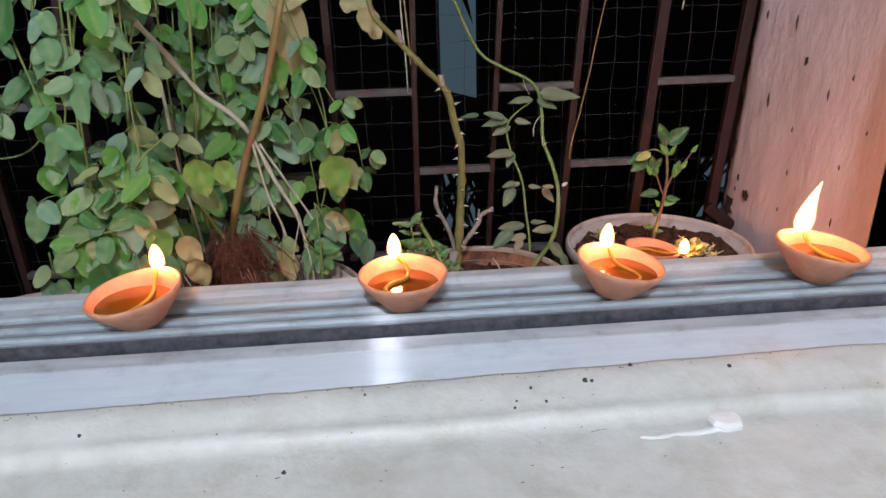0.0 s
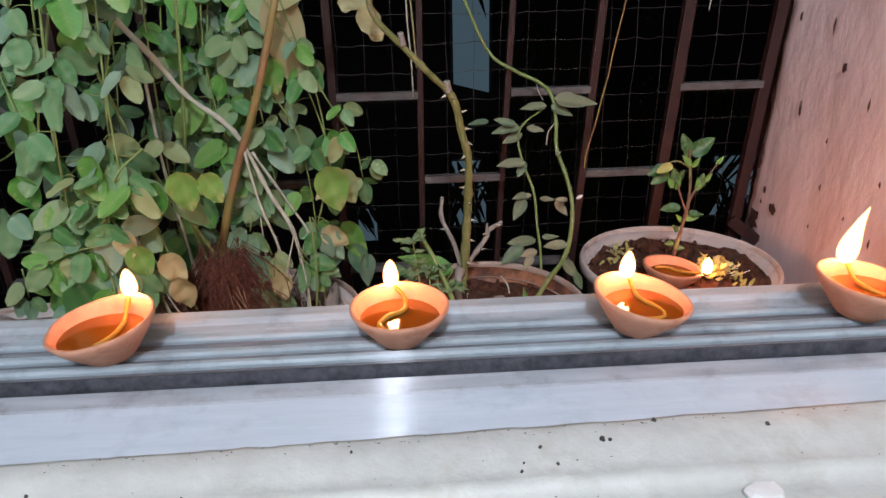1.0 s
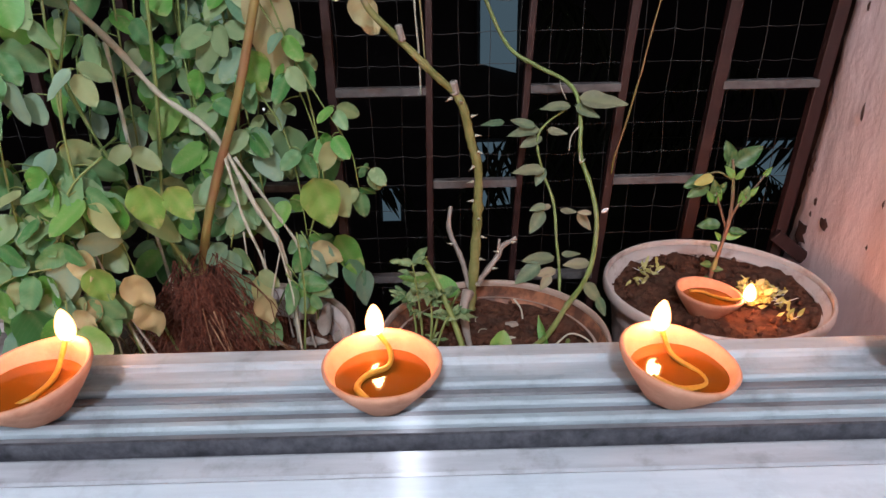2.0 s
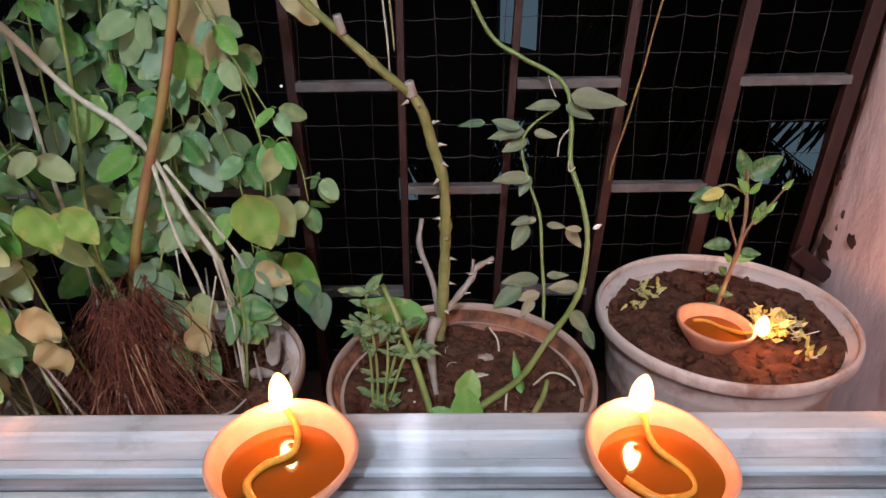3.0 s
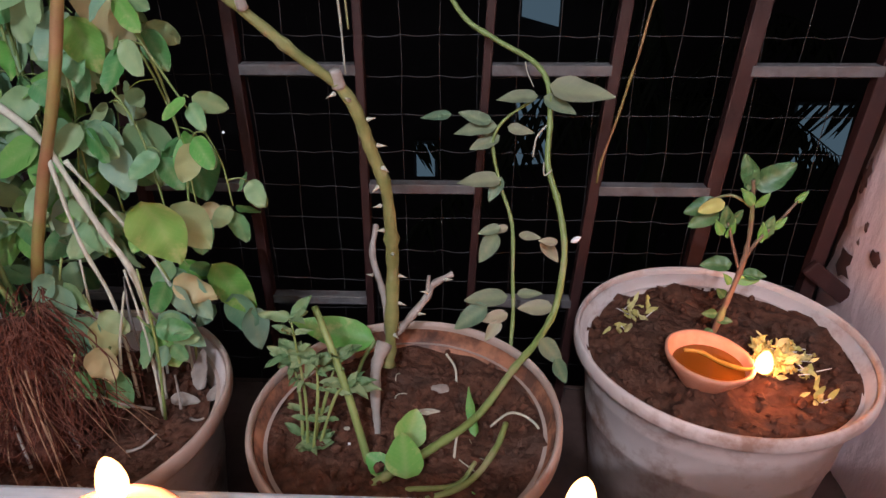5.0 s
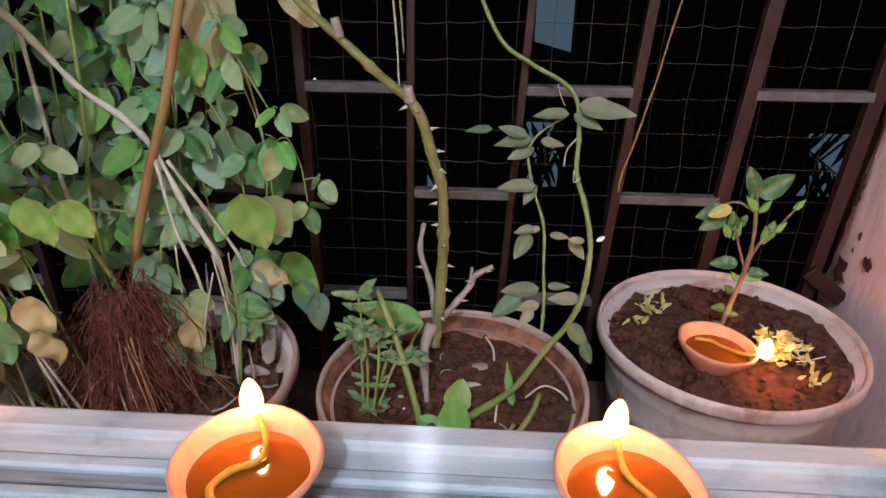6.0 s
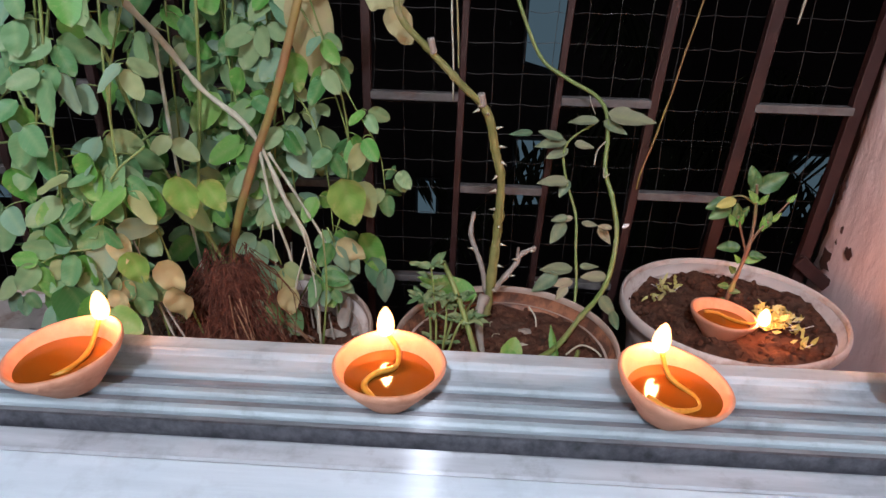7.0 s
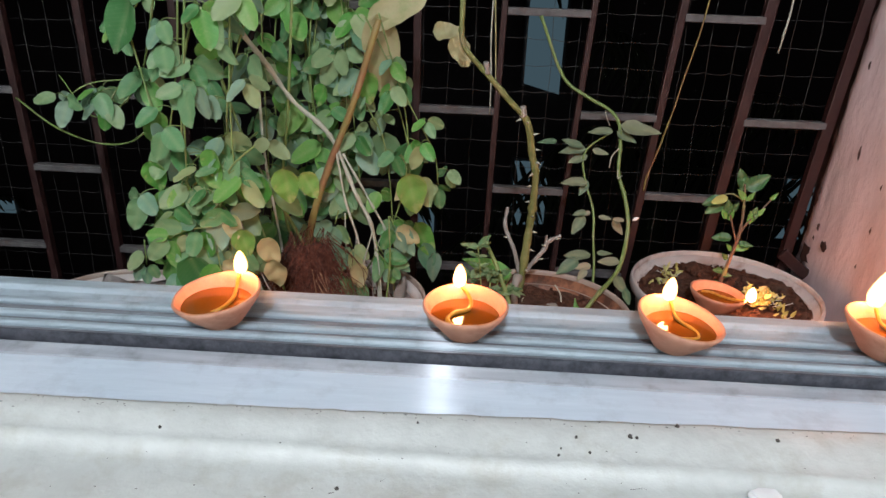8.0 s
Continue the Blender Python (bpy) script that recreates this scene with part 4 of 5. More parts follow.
def coir():
    """A shaggy clump of fibres round the foot of the stake."""
    bm = bmesh.new()
    for _ in range(520):
        a = rng.uniform(0, 2 * math.pi)
        top = Vector((-0.130 + 0.020 * math.cos(a), 0.612 + 0.018 * math.sin(a), rng.uniform(0.955, 1.015)))
        out = rng.uniform(0.010, 0.062)
        foot = Vector((-0.126 + (out + 0.012) * math.cos(a + rng.uniform(-0.8, 0.8)), 0.600 + out * math.sin(a), rng.uniform(0.918, 0.960)))
        mid = top.lerp(foot, 0.5) + Vector((rng.uniform(-0.022, 0.022), rng.uniform(-0.018, 0.012), rng.uniform(-0.014, 0.016)))
        tube(bm, [top, mid, foot], rng.uniform(0.0002, 0.00055), 0.00025, sides=4, steps=3, wobble=0.5)
    for _ in range(1300):
        a, f = rng.uniform(0, 2 * math.pi), rng.random()
        q = Vector((-0.128 + (0.014 + 0.040 * f) * math.cos(a), 0.604 + (0.014 + 0.036 * f) * math.sin(a), 1.0 - 0.078 * f))
        d = Vector((rng.uniform(-1, 1), rng.uniform(-1, 0.5), rng.uniform(-1, 0.6))) * rng.uniform(0.006, 0.016)
        tube(bm, [q, q + d * 0.5 + Vector((rng.uniform(-0.003, 0.003), -0.003, rng.uniform(-0.003, 0.003))), q + d], rng.uniform(0.0002, 0.0006), 0.0002, sides=4, steps=3)
    core = lathe([(0, 0.088), (0.012, 0.082), (0.022, 0.06), (0.034, 0.03), (0.046, 0.0), (0, 0)], 48, 0.7)
    for v in core.verts:
        v.co += Vector((-0.128, 0.604, 0.915))
    me = bpy.data.meshes.new("core")
    core.to_mesh(me)
    core.free()
    bm.from_mesh(me)
    return bm


part("coir_clump", coir(), COIR, climber, "shaggy reddish brown coir fibre")
hairs = bmesh.new()
for _ in range(34):
    a = rng.uniform(-math.pi, 0.15)
    top = Vector((-0.128 + 0.030 * math.cos(a), 0.604 + 0.026 * math.sin(a), rng.uniform(0.948, 0.985)))
    out = rng.uniform(0.048, 0.086)
    foot = Vector((-0.122 + out * math.cos(a + rng.uniform(-0.2, 0.2)), 0.602 + 0.82 * out * math.sin(a), rng.uniform(0.916, 0.924)))
    mid = top.lerp(foot, 0.5) + Vector((rng.uniform(-0.006, 0.006), rng.uniform(-0.008, 0.002), rng.uniform(-0.006, 0.014)))
    tube(hairs, [top, mid, foot], rng.uniform(0.0004, 0.0008), 0.0003, sides=4, steps=4, wobble=0.4)
part("root_hairs", hairs, ROOT, climber, "tan root hairs hanging over the mound")

litter = thing("dry_litter", (-0.07, 0.60, 0.918), "dry stalk ends and withered bits on the soil", "plant litter", kind="stuff")
for i in range(16):
    a = jitter((-0.075, 0.585, 0.921), 0.0)
    a += Vector((rng.uniform(-0.055, 0.055), rng.uniform(-0.06, 0.05), 0))
    w = Vector((rng.uniform(-1, 1), rng.uniform(-1, 1), rng.uniform(0.0, 0.9)))
    part("dry_stalk", stem([a, a + w * 0.010, a + w * 0.022 + Vector((0, 0, rng.uniform(0, 0.01)))], 0.0012, 0.0008, sides=5, steps=2), TWIG, litter)

# ---- the rose ----
rose = thing("rose_bush", (0.108, 0.645, 0.918), "pruned thorny rose with a bent stem and few leaflets", "plant")
main = [(a - 0.003 * max(0.0, (c - 0.95) / 0.2), b, c) for a, b, c in [(0.107, 0.650, 0.938), (0.110, 0.653, 0.958), (0.114, 0.655, 1.005), (0.116, 0.650, 1.042), (0.116, 0.640, 1.082), (0.110, 0.635, 1.107), (0.104, 0.625, 1.137), (0.096, 0.620, 1.153)]]
trunk = part("stem", stem(main, 0.0048, 0.0034, sides=12, wobble=0.3, knots=9), STEM, rose)
part("branch", stem([(0.095, 0.622, 1.150), (0.078, 0.611, 1.167), (0.063, 0.602, 1.184), (0.050, 0.596, 1.198), (0.031, 0.585, 1.221), (0.029, 0.578, 1.25), (0.030, 0.575, 1.30)], 0.0030, 0.0023, sides=10, wobble=0.2, knots=9), STEM, rose)
part("cut_stub", stem([(0.094, 0.621, 1.150), (0.093, 0.618, 1.160)], 0.0040, 0.0030, sides=9), TWIG, rose)
part("cut_stub", stem([(0.055, 0.597, 1.194), (0.053, 0.594, 1.205)], 0.0030, 0.0026, sides=9), TWIG, rose)
part("branch", stem([(0.108, 0.660, 0.955), (0.101, 0.690, 0.973), (0.090, 0.715, 0.993), (0.092, 0.730, 1.013)], 0.0030, 0.0022, wobble=0.4), TWIG, rose, "grey dead twig")
part("branch", stem([(0.112, 0.658, 0.958), (0.125, 0.664, 0.972), (0.136, 0.672, 0.984), (0.140, 0.675, 0.992), (0.154, 0.682, 0.997)], 0.0030, 0.0022, wobble=0.4), TWIG, rose, "grey dead twig")
part("cut_stub", stem([(0.136, 0.672, 0.986), (0.137, 0.674, 1.0)], 0.0018, 0.0012), TWIG, rose)
part("root_stem", stem([(0.106, 0.650, 0.957), (0.101, 0.638, 0.946), (0.102, 0.620, 0.934), (0.106, 0.596, 0.921)], 0.0054, 0.0024, wobble=0.5, sides=10), TWIG, rose, "peeling grey root stem")
part("cut_stem", stem([(0.0655, 0.623, 1.005), (0.076, 0.608, 0.990), (0.090, 0.590, 0.960), (0.104, 0.570, 0.920)], 0.0023, 0.0027, sides=9), GREEN_STEM, rose, "cut green stem")
vine = [(0.120, 0.81, 1.235), (0.153, 0.805, 1.165), (0.183, 0.795, 1.143), (0.211, 0.780, 1.130), (0.223, 0.768, 1.116), (0.225, 0.752, 1.091), (0.224, 0.737, 1.062), (0.232, 0.722, 1.037), (0.237, 0.708, 1.011), (0.236, 0.698, 0.988), (0.231, 0.688, 0.963), (0.217, 0.664, 0.952), (0.199, 0.640, 0.945), (0.173, 0.600, 0.936), (0.145, 0.572, 0.934), (0.125, 0.557, 0.931), (0.109, 0.550, 0.924)]
part("vine", stem(vine, 0.0019, 0.0029, sides=9, steps=7, wobble=0.15, knots=12), GREEN_STEM, rose)
part("branch", stem([(0.196, 0.660, 0.918), (0.200, 0.690, 0.954), (0.200, 0.715, 0.979), (0.199, 0.736, 1.012), (0.188, 0.750, 1.044), (0.183, 0.760, 1.072), (0.192, 0.765, 1.088), (0.215, 0.765, 1.105)], 0.0017, 0.0011, sides=7, wobble=0.4, knots=8), GREEN_STEM, rose)
part("vine", stem([(0.192, 0.595, 0.935), (0.184, 0.575, 0.930), (0.165, 0.548, 0.928), (0.125, 0.535, 0.920)], 0.0020, 0.0024, wobble=0.3), GREEN_STEM, rose)

thorn = mesh_of("thorn", lathe([(0, -0.001), (0.0016, 0.0), (0.0007, 0.0028), (0, 0.0062)], 6), DRY_STEM)
path = curve_points(main, 6)
for i in range(4, len(path) - 2, 3):
    d = (path[i + 1] - path[i]).normalized()
    a = i * 2.4
    side = (d.orthogonal().normalized() * math.cos(a) + d.cross(d.orthogonal()).normalized() * math.sin(a)).normalized()
    side.y = -abs(side.y) * 0.4
    side.normalize()
    m = (side + Vector((0, 0, -0.15))).to_track_quat("Z", "Y").to_matrix().to_4x4()
    shared("thorn", thorn, trunk, Matrix.Translation(path[i] + side * 0.0048) @ m)
for q, s in (((0.128, 0.664, 0.974), 1), ((0.138, 0.672, 0.988), -1), ((0.094, 0.70, 0.985), -1), ((0.118, 0.658, 0.966), -1), ((0.147, 0.678, 0.995), 1)):
    m = Vector((s, -0.4, 0.3)).to_track_quat("Z", "Y").to_matrix().to_4x4()
    shared("thorn", thorn, rose, Matrix.Translation(Vector(q) + Vector((s * 0.002, -0.001, 0))) @ m)

for base, along, face, size in (
    ((0.186, 0.764, 1.083), (-1, -0.1, 0.02), (0, -0.5, 1), 1.1), ((0.182, 0.765, 1.086), (-0.9, 0.1, 0.25), (0, -0.6, 1), 0.9), ((0.188, 0.762, 1.076), (-0.8, -0.2, -0.3), (0, -0.7, 1), 0.85),
    ((0.194, 0.765, 1.082), (0.9, -0.1, -0.15), (0, -0.7, 1), 0.7), ((0.150, 0.77, 1.090), (-1, 0, 0.0), (0, -0.4, 1), 0.8),
    ((0.216, 0.762, 1.107), (-1, -0.1, 0.12), (0, -0.5, 1), 1.0), ((0.224, 0.760, 1.116), (1, -0.2, -0.1), (0, -0.6, 1), 1.6), ((0.220, 0.758, 1.108), (0.8, -0.2, -0.35), (0, -0.8, 1), 0.9), 
    ((0.190, 0.748, 1.045), (-1, -0.2, 0.15), (0, -0.5, 1), 1.1), ((0.190, 0.750, 1.046), (-0.3, -0.3, -0.5), (0, -0.8, 1), 0.7),
    ((0.190, 0.730, 1.012), (-0.7, -0.3, 0.0), (0, -0.8, 1), 0.75), ((0.187, 0.728, 1.008), (-0.5, -0.2, -0.9), (-0.2, -1, 0.4), 1.15), ((0.196, 0.734, 1.010), (-0.9, 0, -0.2), (0, -0.8, 1), 0.6),
    ((0.204, 0.725, 1.008), (0.9, -0.1, 0.02), (0, -0.5, 1), 0.7), ((0.222, 0.722, 1.006), (0.4, -0.2, -0.5), (0.2, -1, 0.6), 0.9), ((0.232, 0.706, 1.012), (-0.9, 0, 0.1), (0, -0.6, 1), 0.6),
    ((0.196, 0.700, 0.968), (-1, -0.2, 0.0), (0, -0.4, 1), 1.4), ((0.203, 0.700, 0.970), (1, 0, 0.05), (0, -0.3, 1), 0.8), ((0.196, 0.690, 0.958), (-0.9, -0.3, -0.1), (0, -0.7, 1), 0.9), ((0.190, 0.685, 0.955), (-0.4, -0.4, -0.4), (0.1, -1, 0.6), 0.8),
    ((0.180, 0.690, 0.965), (-1, -0.3, -0.6), (-0.2, -0.9, 0.8), 1.3), ((0.230, 0.690, 0.965), (-0.9, 0, -0.05), (0, -0.6, 1), 1.1), ((0.218, 0.655, 0.960), (0.6, -0.1, -0.7), (0.4, -1, 0.5), 1.1), ((0.228, 0.645, 0.950), (0.5, -0.2, -0.9), (0.5, -1, 0.4), 0.9),
):
    shared("leaflet", rng.choice(ROSES), rose, leaf_pose(base, along, face, size * (1.02 if base[2] > 1.03 else 0.82)))

# tendrils, thin roots
for pts, r in (([(0.206, 0.775, 1.130), (0.208, 0.774, 1.122), (0.213, 0.77, 1.112)], 0.0004), ([(0.222, 0.745, 1.09), (0.215, 0.745, 1.08), (0.213, 0.742, 1.066)], 0.0008), ([(0.226, 0.725, 1.062), (0.22, 0.72, 1.06), (0.219, 0.72, 1.07)], 0.0006),
               ([(0.150, 0.655, 0.945), (0.157, 0.650, 0.935), (0.158, 0.640, 0.920)], 0.0009), ([(0.180, 0.60, 0.925), (0.196, 0.605, 0.935), (0.212, 0.60, 0.930), (0.216, 0.59, 0.920)], 0.0009), ([(0.165, 0.60, 0.930), (0.160, 0.585, 0.932), (0.158, 0.57, 0.920)], 0.0009)):
    part("root", stem(pts, r, sides=5), DRY_STEM, rose)

for i in range(16):
    a = Vector((rng.uniform(0.10, 0.215), rng.uniform(0.565, 0.665), 0.921))
    w = Vector((rng.uniform(-1, 1), rng.uniform(-0.8, 0.8), 0)).normalized() * rng.uniform(0.008, 0.022)
    part("root", stem([a, a + w * 0.5 + Vector((rng.uniform(-0.006, 0.006), rng.uniform(-0.004, 0.004), rng.uniform(0.001, 0.006))), a + w], rng.uniform(0.0003, 0.0006), sides=4, steps=3), DRY_STEM, rose)

part("bud", moved(lathe([(0, -0.004), (0.0016, -0.002), (0.0022, 0.001), (0.0012, 0.004), (0, 0.0055)], 10, 0.3, 2.0), pose(0.2445, 0.706, 1.014, 0, 70, 20)), PAPER, rose, "small white dried bud")

# ---- bits on the soil ----
for name, label, x, y, size, material in (("wood_chip", "pale splinter of wood lying on the soil", 0.141, 0.612, (0.009, 0.0028, 0.0016), DRY_STEM), ("paper_bit", "tiny pale paper bit lying on the soil", 0.086, 0.594, (0.0022, 0.0017, 0.0008), DRY_STEM),
                                          ("paper_bit", "tiny white paper bit lying on the soil", 0.090, 0.580, (0.0011, 0.0010, 0.0006), PAPER), ("clod", "flat grey clod of dry soil", 0.146, 0.637, (0.0065, 0.005, 0.0022), TWIG)):
    bm = bmesh.new()
    bmesh.ops.create_icosphere(bm, subdivisions=2, radius=1.0)
    for v in bm.verts:
        f = 1 + 0.45 * noise.noise(v.co * 1.7 + Vector((x * 90, y * 70, 0)))
        v.co = Vector((x + v.co.x * size[0] * f, y + v.co.y * size[1] * f, 0.9275 + v.co.z * size[2] * f))
    tagged(part(name, bm, material, smooth=False), label, name.replace("_", " "))
husk = mesh_of("leaf", leaf_bm(0.040, 0.016, 0.6, 0.8, 0.1, 0.10, seed=83), TWIG)
for base, along, face, size in (((-0.034, 0.640, 0.918), (0.15, 0.1, 0.9), (-0.4, -1, 0.2), 0.85), ((-0.050, 0.628, 0.920), (0.9, -0.2, 0.12), (0.1, -0.6, 1), 0.6), ((-0.022, 0.626, 0.920), (0.4, 0.5, 0.3), (0.2, -0.8, 1), 0.5)):
    shared("leaf", husk, climber, leaf_pose(base, along, face, size), "withered grey leaf on the soil")

# ---- small plants in the rose's pot ----
weed = thing("weed", (0.062, 0.580, 0.918), "small green weed with narrow leaves beside the rose", "plant")
for (bx, by), top in (((0.062, 0.580), (0.056, 0.600, 1.012)), ((0.066, 0.575), (0.070, 0.598, 0.985)), ((0.058, 0.585), (0.048, 0.610, 0.975)), ((0.064, 0.582), (0.082, 0.606, 0.978)), ((0.068, 0.578), (0.090, 0.596, 0.964))):
    pts = [(bx, by, 0.918), ((bx + top[0]) / 2 + 0.003, (by + top[1]) / 2, 0.96), top]
    part("stalk", stem(pts, 0.0013, 0.0008, sides=6, wobble=0.4), GREEN_STEM, weed)
    nodes = curve_points(pts, 5)
    for j, count, size in ((1, 4, 0.42), (3, 2, 0.30), (6, 2, 0.30), (8, 3, 0.38), (9, 3, 0.44), (10, 6, 0.55)):
        for _ in range(count):
            a = rng.uniform(0, 2 * math.pi)
            shared("leaf", rng.choice(NARROW), weed, leaf_pose(nodes[j], (math.cos(a), math.sin(a) * 0.7, rng.uniform(0.0, 0.6)), (rng.uniform(-0.3, 0.3), -0.5, 1), size * rng.uniform(0.7, 1.2)))
pothos = thing("pothos_vine", (0.125, 0.555, 0.918), "trailing vine with glossy bright green leaves", "plant")
heart = mesh_of("leaf", leaf_bm(0.034, 0.027, 0.6, 0.25, 0.2, 0.04, seed=30), LIME)
for base, along, face, size in (((0.130, 0.550, 0.930), (-0.1, 0.25, 0.9), (-0.1, -1, 0.55), 0.95), ((0.128, 0.572, 0.933), (0.25, 0.5, 0.7), (0.25, -1, 0.6), 0.85), ((0.118, 0.560, 0.925), (-0.5, 0.2, 0.3), (0, -0.7, 1), 0.6)):
    shared("leaf", heart, pothos, leaf_pose(base, along, face, size * 0.86))
sprout = mesh_of("leaf", leaf_bm(0.034, 0.009, 0.8, 0.7, 0.15, 0.08, seed=71), LIME)
for base, along, face, size in (((0.172, 0.590, 0.927), (-0.25, 0.5, 0.8), (-0.8, -1, 0.3), 0.95), ((0.170, 0.545, 0.926), (0.15, -0.5, -0.1), (0.5, -1, 0.6), 1.0), ((0.150, 0.540, 0.926), (-0.1, -0.6, 0.0), (0.2, -1, 0.8), 0.8)):
    shared("leaf", sprout, pothos, leaf_pose(base, along, face, size), "narrow folded green sprout")
part("runner", stem([(0.105, 0.545, 0.920), (0.130, 0.545, 0.926), (0.160, 0.55, 0.926), (0.172, 0.565, 0.930)], 0.0020, 0.0014), GREEN_STEM, pothos)
long_leaf = mesh_of("leaf", leaf_bm(0.062, 0.022, 0.9, 0.35, 0.05, 0.03, seed=41), LIME)
shared("leaf", long_leaf, pothos, leaf_pose((0.098, 0.655, 0.955), (-0.85, -0.1, 0.32), (0.1, -0.7, 0.9), 1.0), "long pointed green leaf")
part("runner", stem([(0.098, 0.655, 0.955), (0.088, 0.645, 0.94), (0.085, 0.64, 0.918)], 0.0014, 0.0016), GREEN_STEM, pothos)

# ---- seedling in the white pot ----
seedling = thing("seedling", (0.358, 0.703, 0.916), "young broad-leaved seedling with a reddish stem", "plant")
RED_STEM = surface("reddish_stem", [(0.3, (0.15, 0.075, 0.06)), (0.7, (0.19, 0.155, 0.09))], 60, (0.17, 0.24, 0.08), 30, (0.5, 0.65), bump=0.3)
part("stem", stem([(0.356, 0.704, 0.914), (0.362, 0.700, 0.960), (0.367, 0.698, 0.999), (0.368, 0.700, 1.026), (0.364, 0.700, 1.056), (0.362, 0.700, 1.066)], 0.0027, 0.0010, wobble=0.4, knots=5), RED_STEM, seedling)
part("branch", stem([(0.367, 0.699, 1.000), (0.374, 0.698, 1.02), (0.388, 0.704, 1.032), (0.401, 0.710, 1.046)], 0.0014, 0.0009), RED_STEM, seedling)
part("branch", stem([(0.366, 0.700, 1.045), (0.352, 0.705, 1.052), (0.338, 0.71, 1.046)], 0.0012, 0.0009), RED_STEM, seedling)
part("branch", stem([(0.366, 0.699, 0.995), (0.358, 0.700, 1.015), (0.352, 0.702, 1.032)], 0.0013, 0.0009), RED_STEM, seedling)
blade = mesh_of("leaf", leaf_bm(0.036, 0.019, 0.7, 0.4, 0.22, 0.11, seed=50), DARK_LEAF)
for base, along, face, size in (((0.364, 0.700, 1.060), (0.75, -0.1, 0.6), (0.2, -1, 0.7), 1.05), ((0.362, 0.700, 1.062), (-0.3, 0, 0.9), (-0.2, -1, 0.6), 0.75), ((0.360, 0.700, 1.058), (0.2, 0, 0.9), (0.1, -1, 0.3), 0.6),
                                ((0.345, 0.707, 1.046), (-0.9, 0, -0.25), (0, -0.8, 1), 0.85), ((0.345, 0.705, 1.040), (-0.9, -0.1, -0.5), (-0.1, -1, 0.8), 0.8), ((0.360, 0.699, 1.000), (-0.95, 0, 0.02), (0, -0.8, 1), 0.75),
                                ((0.369, 0.698, 0.992), (0.9, -0.1, 0.05), (0, -0.8, 1), 0.6), ((0.352, 0.702, 1.028), (-0.2, -0.2, 0.8), (-0.2, -1, 0.3), 0.6), ((0.352, 0.702, 1.03), (0.4, -0.2, 0.6), (0.2, -1, 0.3), 0.5), ((0.376, 0.699, 1.02), (0.3, -0.1, 0.8), (0.1, -1, 0.2), 0.65),
                                ((0.358, 0.700, 0.955), (-0.7, -0.3, 0.2), (0, -1, 0.7), 0.45), ((0.358, 0.700, 0.950), (0.6, -0.3, 0.1), (0, -1, 0.8), 0.4), ((0.357, 0.700, 0.940), (-0.6, -0.5, -0.2), (0, -1, 0.7), 0.5), ((0.361, 0.700, 0.97), (-0.4, -0.3, 0.5), (0, -1, 0.5), 0.45)):
    shared("leaf", blade, seedling, leaf_pose(base, along, face, size * 0.82))
bract = mesh_of("leaf", leaf_bm(0.020, 0.009, 0.7, 0.45, 0.3, 0.16, seed=57), LIME)
for base, along, face, size in (((0.366, 0.698, 1.048), (-0.6, -0.2, 0.7), (-0.2, -1, 0.5), 0.8), ((0.367, 0.698, 1.046), (0.5, -0.3, 0.8), (0.2, -1, 0.4), 0.7), ((0.353, 0.701, 1.020), (0.25, -0.2, 0.9), (0.2, -1, 0.2), 0.75), ((0.350, 0.701, 1.022), (-0.5, -0.2, 0.8), (-0.2, -1, 0.3), 0.7),
                                ((0.377, 0.698, 1.018), (-0.1, -0.2, 0.9), (0.0, -1, 0.3), 0.8), ((0.383, 0.700, 1.028), (0.6, -0.2, 0.7), (0.2, -1, 0.5), 0.65), ((0.363, 0.699, 0.982), (-0.5, -0.3, 0.7), (0, -1, 0.4), 0.6), ((0.365, 0.698, 0.986), (0.7, -0.3, 0.2), (0.2, -1, 0.6), 0.8), ((0.399, 0.709, 1.045), (0.5, -0.1, 0.6), (0.1, -1, 0.4), 0.6)):
    shared("leaf", bract, seedling, leaf_pose(base, along, face, size), "small pale yellow-green leaf")
bud = mesh_of("leaf", leaf_bm(0.018, 0.010, 0.3, 0.6, 0.35, 0.05, seed=61), PETAL)
shared("leaf", bud, seedling, leaf_pose((0.345, 0.698, 1.050), (-0.9, -0.2, -0.25), (0, -1, 0.7), 1.0), "pale yellow young leaf")


def petals(x, y, count, spread, label):
    ob = thing("dried_flowers", (x, y, 0.916), label, "dried flowers", "dried flowers on the soil")
    for i in range(count):
        a = rng.uniform(0, 2 * math.pi)
        d = spread * math.sqrt(rng.random())
        base = (x + d * math.cos(a), y + d * math.sin(a) * 0.7, 0.924 + rng.uniform(0.002, 0.008 + 0.35 * spread))
        shared("petal", rng.choice(PETALS), ob, leaf_pose(base, (rng.uniform(-1, 1), rng.uniform(-1, 0.6), rng.uniform(-0.2, 0.7)), (rng.uniform(-0.6, 0.6), -0.5, 1), rng.uniform(0.38, 0.75)))
    for i in range(count // 4):
        a = Vector((x + rng.uniform(-spread, spread), y + rng.uniform(-spread, spread) * 0.6, 0.930))
        w = Vector((rng.uniform(-1, 1), rng.uniform(-0.5, 0.5), rng.uniform(0, 0.5)))
        part("thread", stem([a, a + w * 0.007, a + w * 0.016], 0.0004, 0.0003, sides=4, steps=2), PAPER, ob)


petals(0.399, 0.674, 110, 0.026, "heap of dried yellow petals beside the flame")
petals(0.407, 0.632, 7, 0.010, "a few dried yellow petals on the soil")
petals(0.304, 0.735, 16, 0.013, "small heap of dried yellow petals")
petals(0.288, 0.712, 5, 0.007, "a few dried yellow petals on the soil")

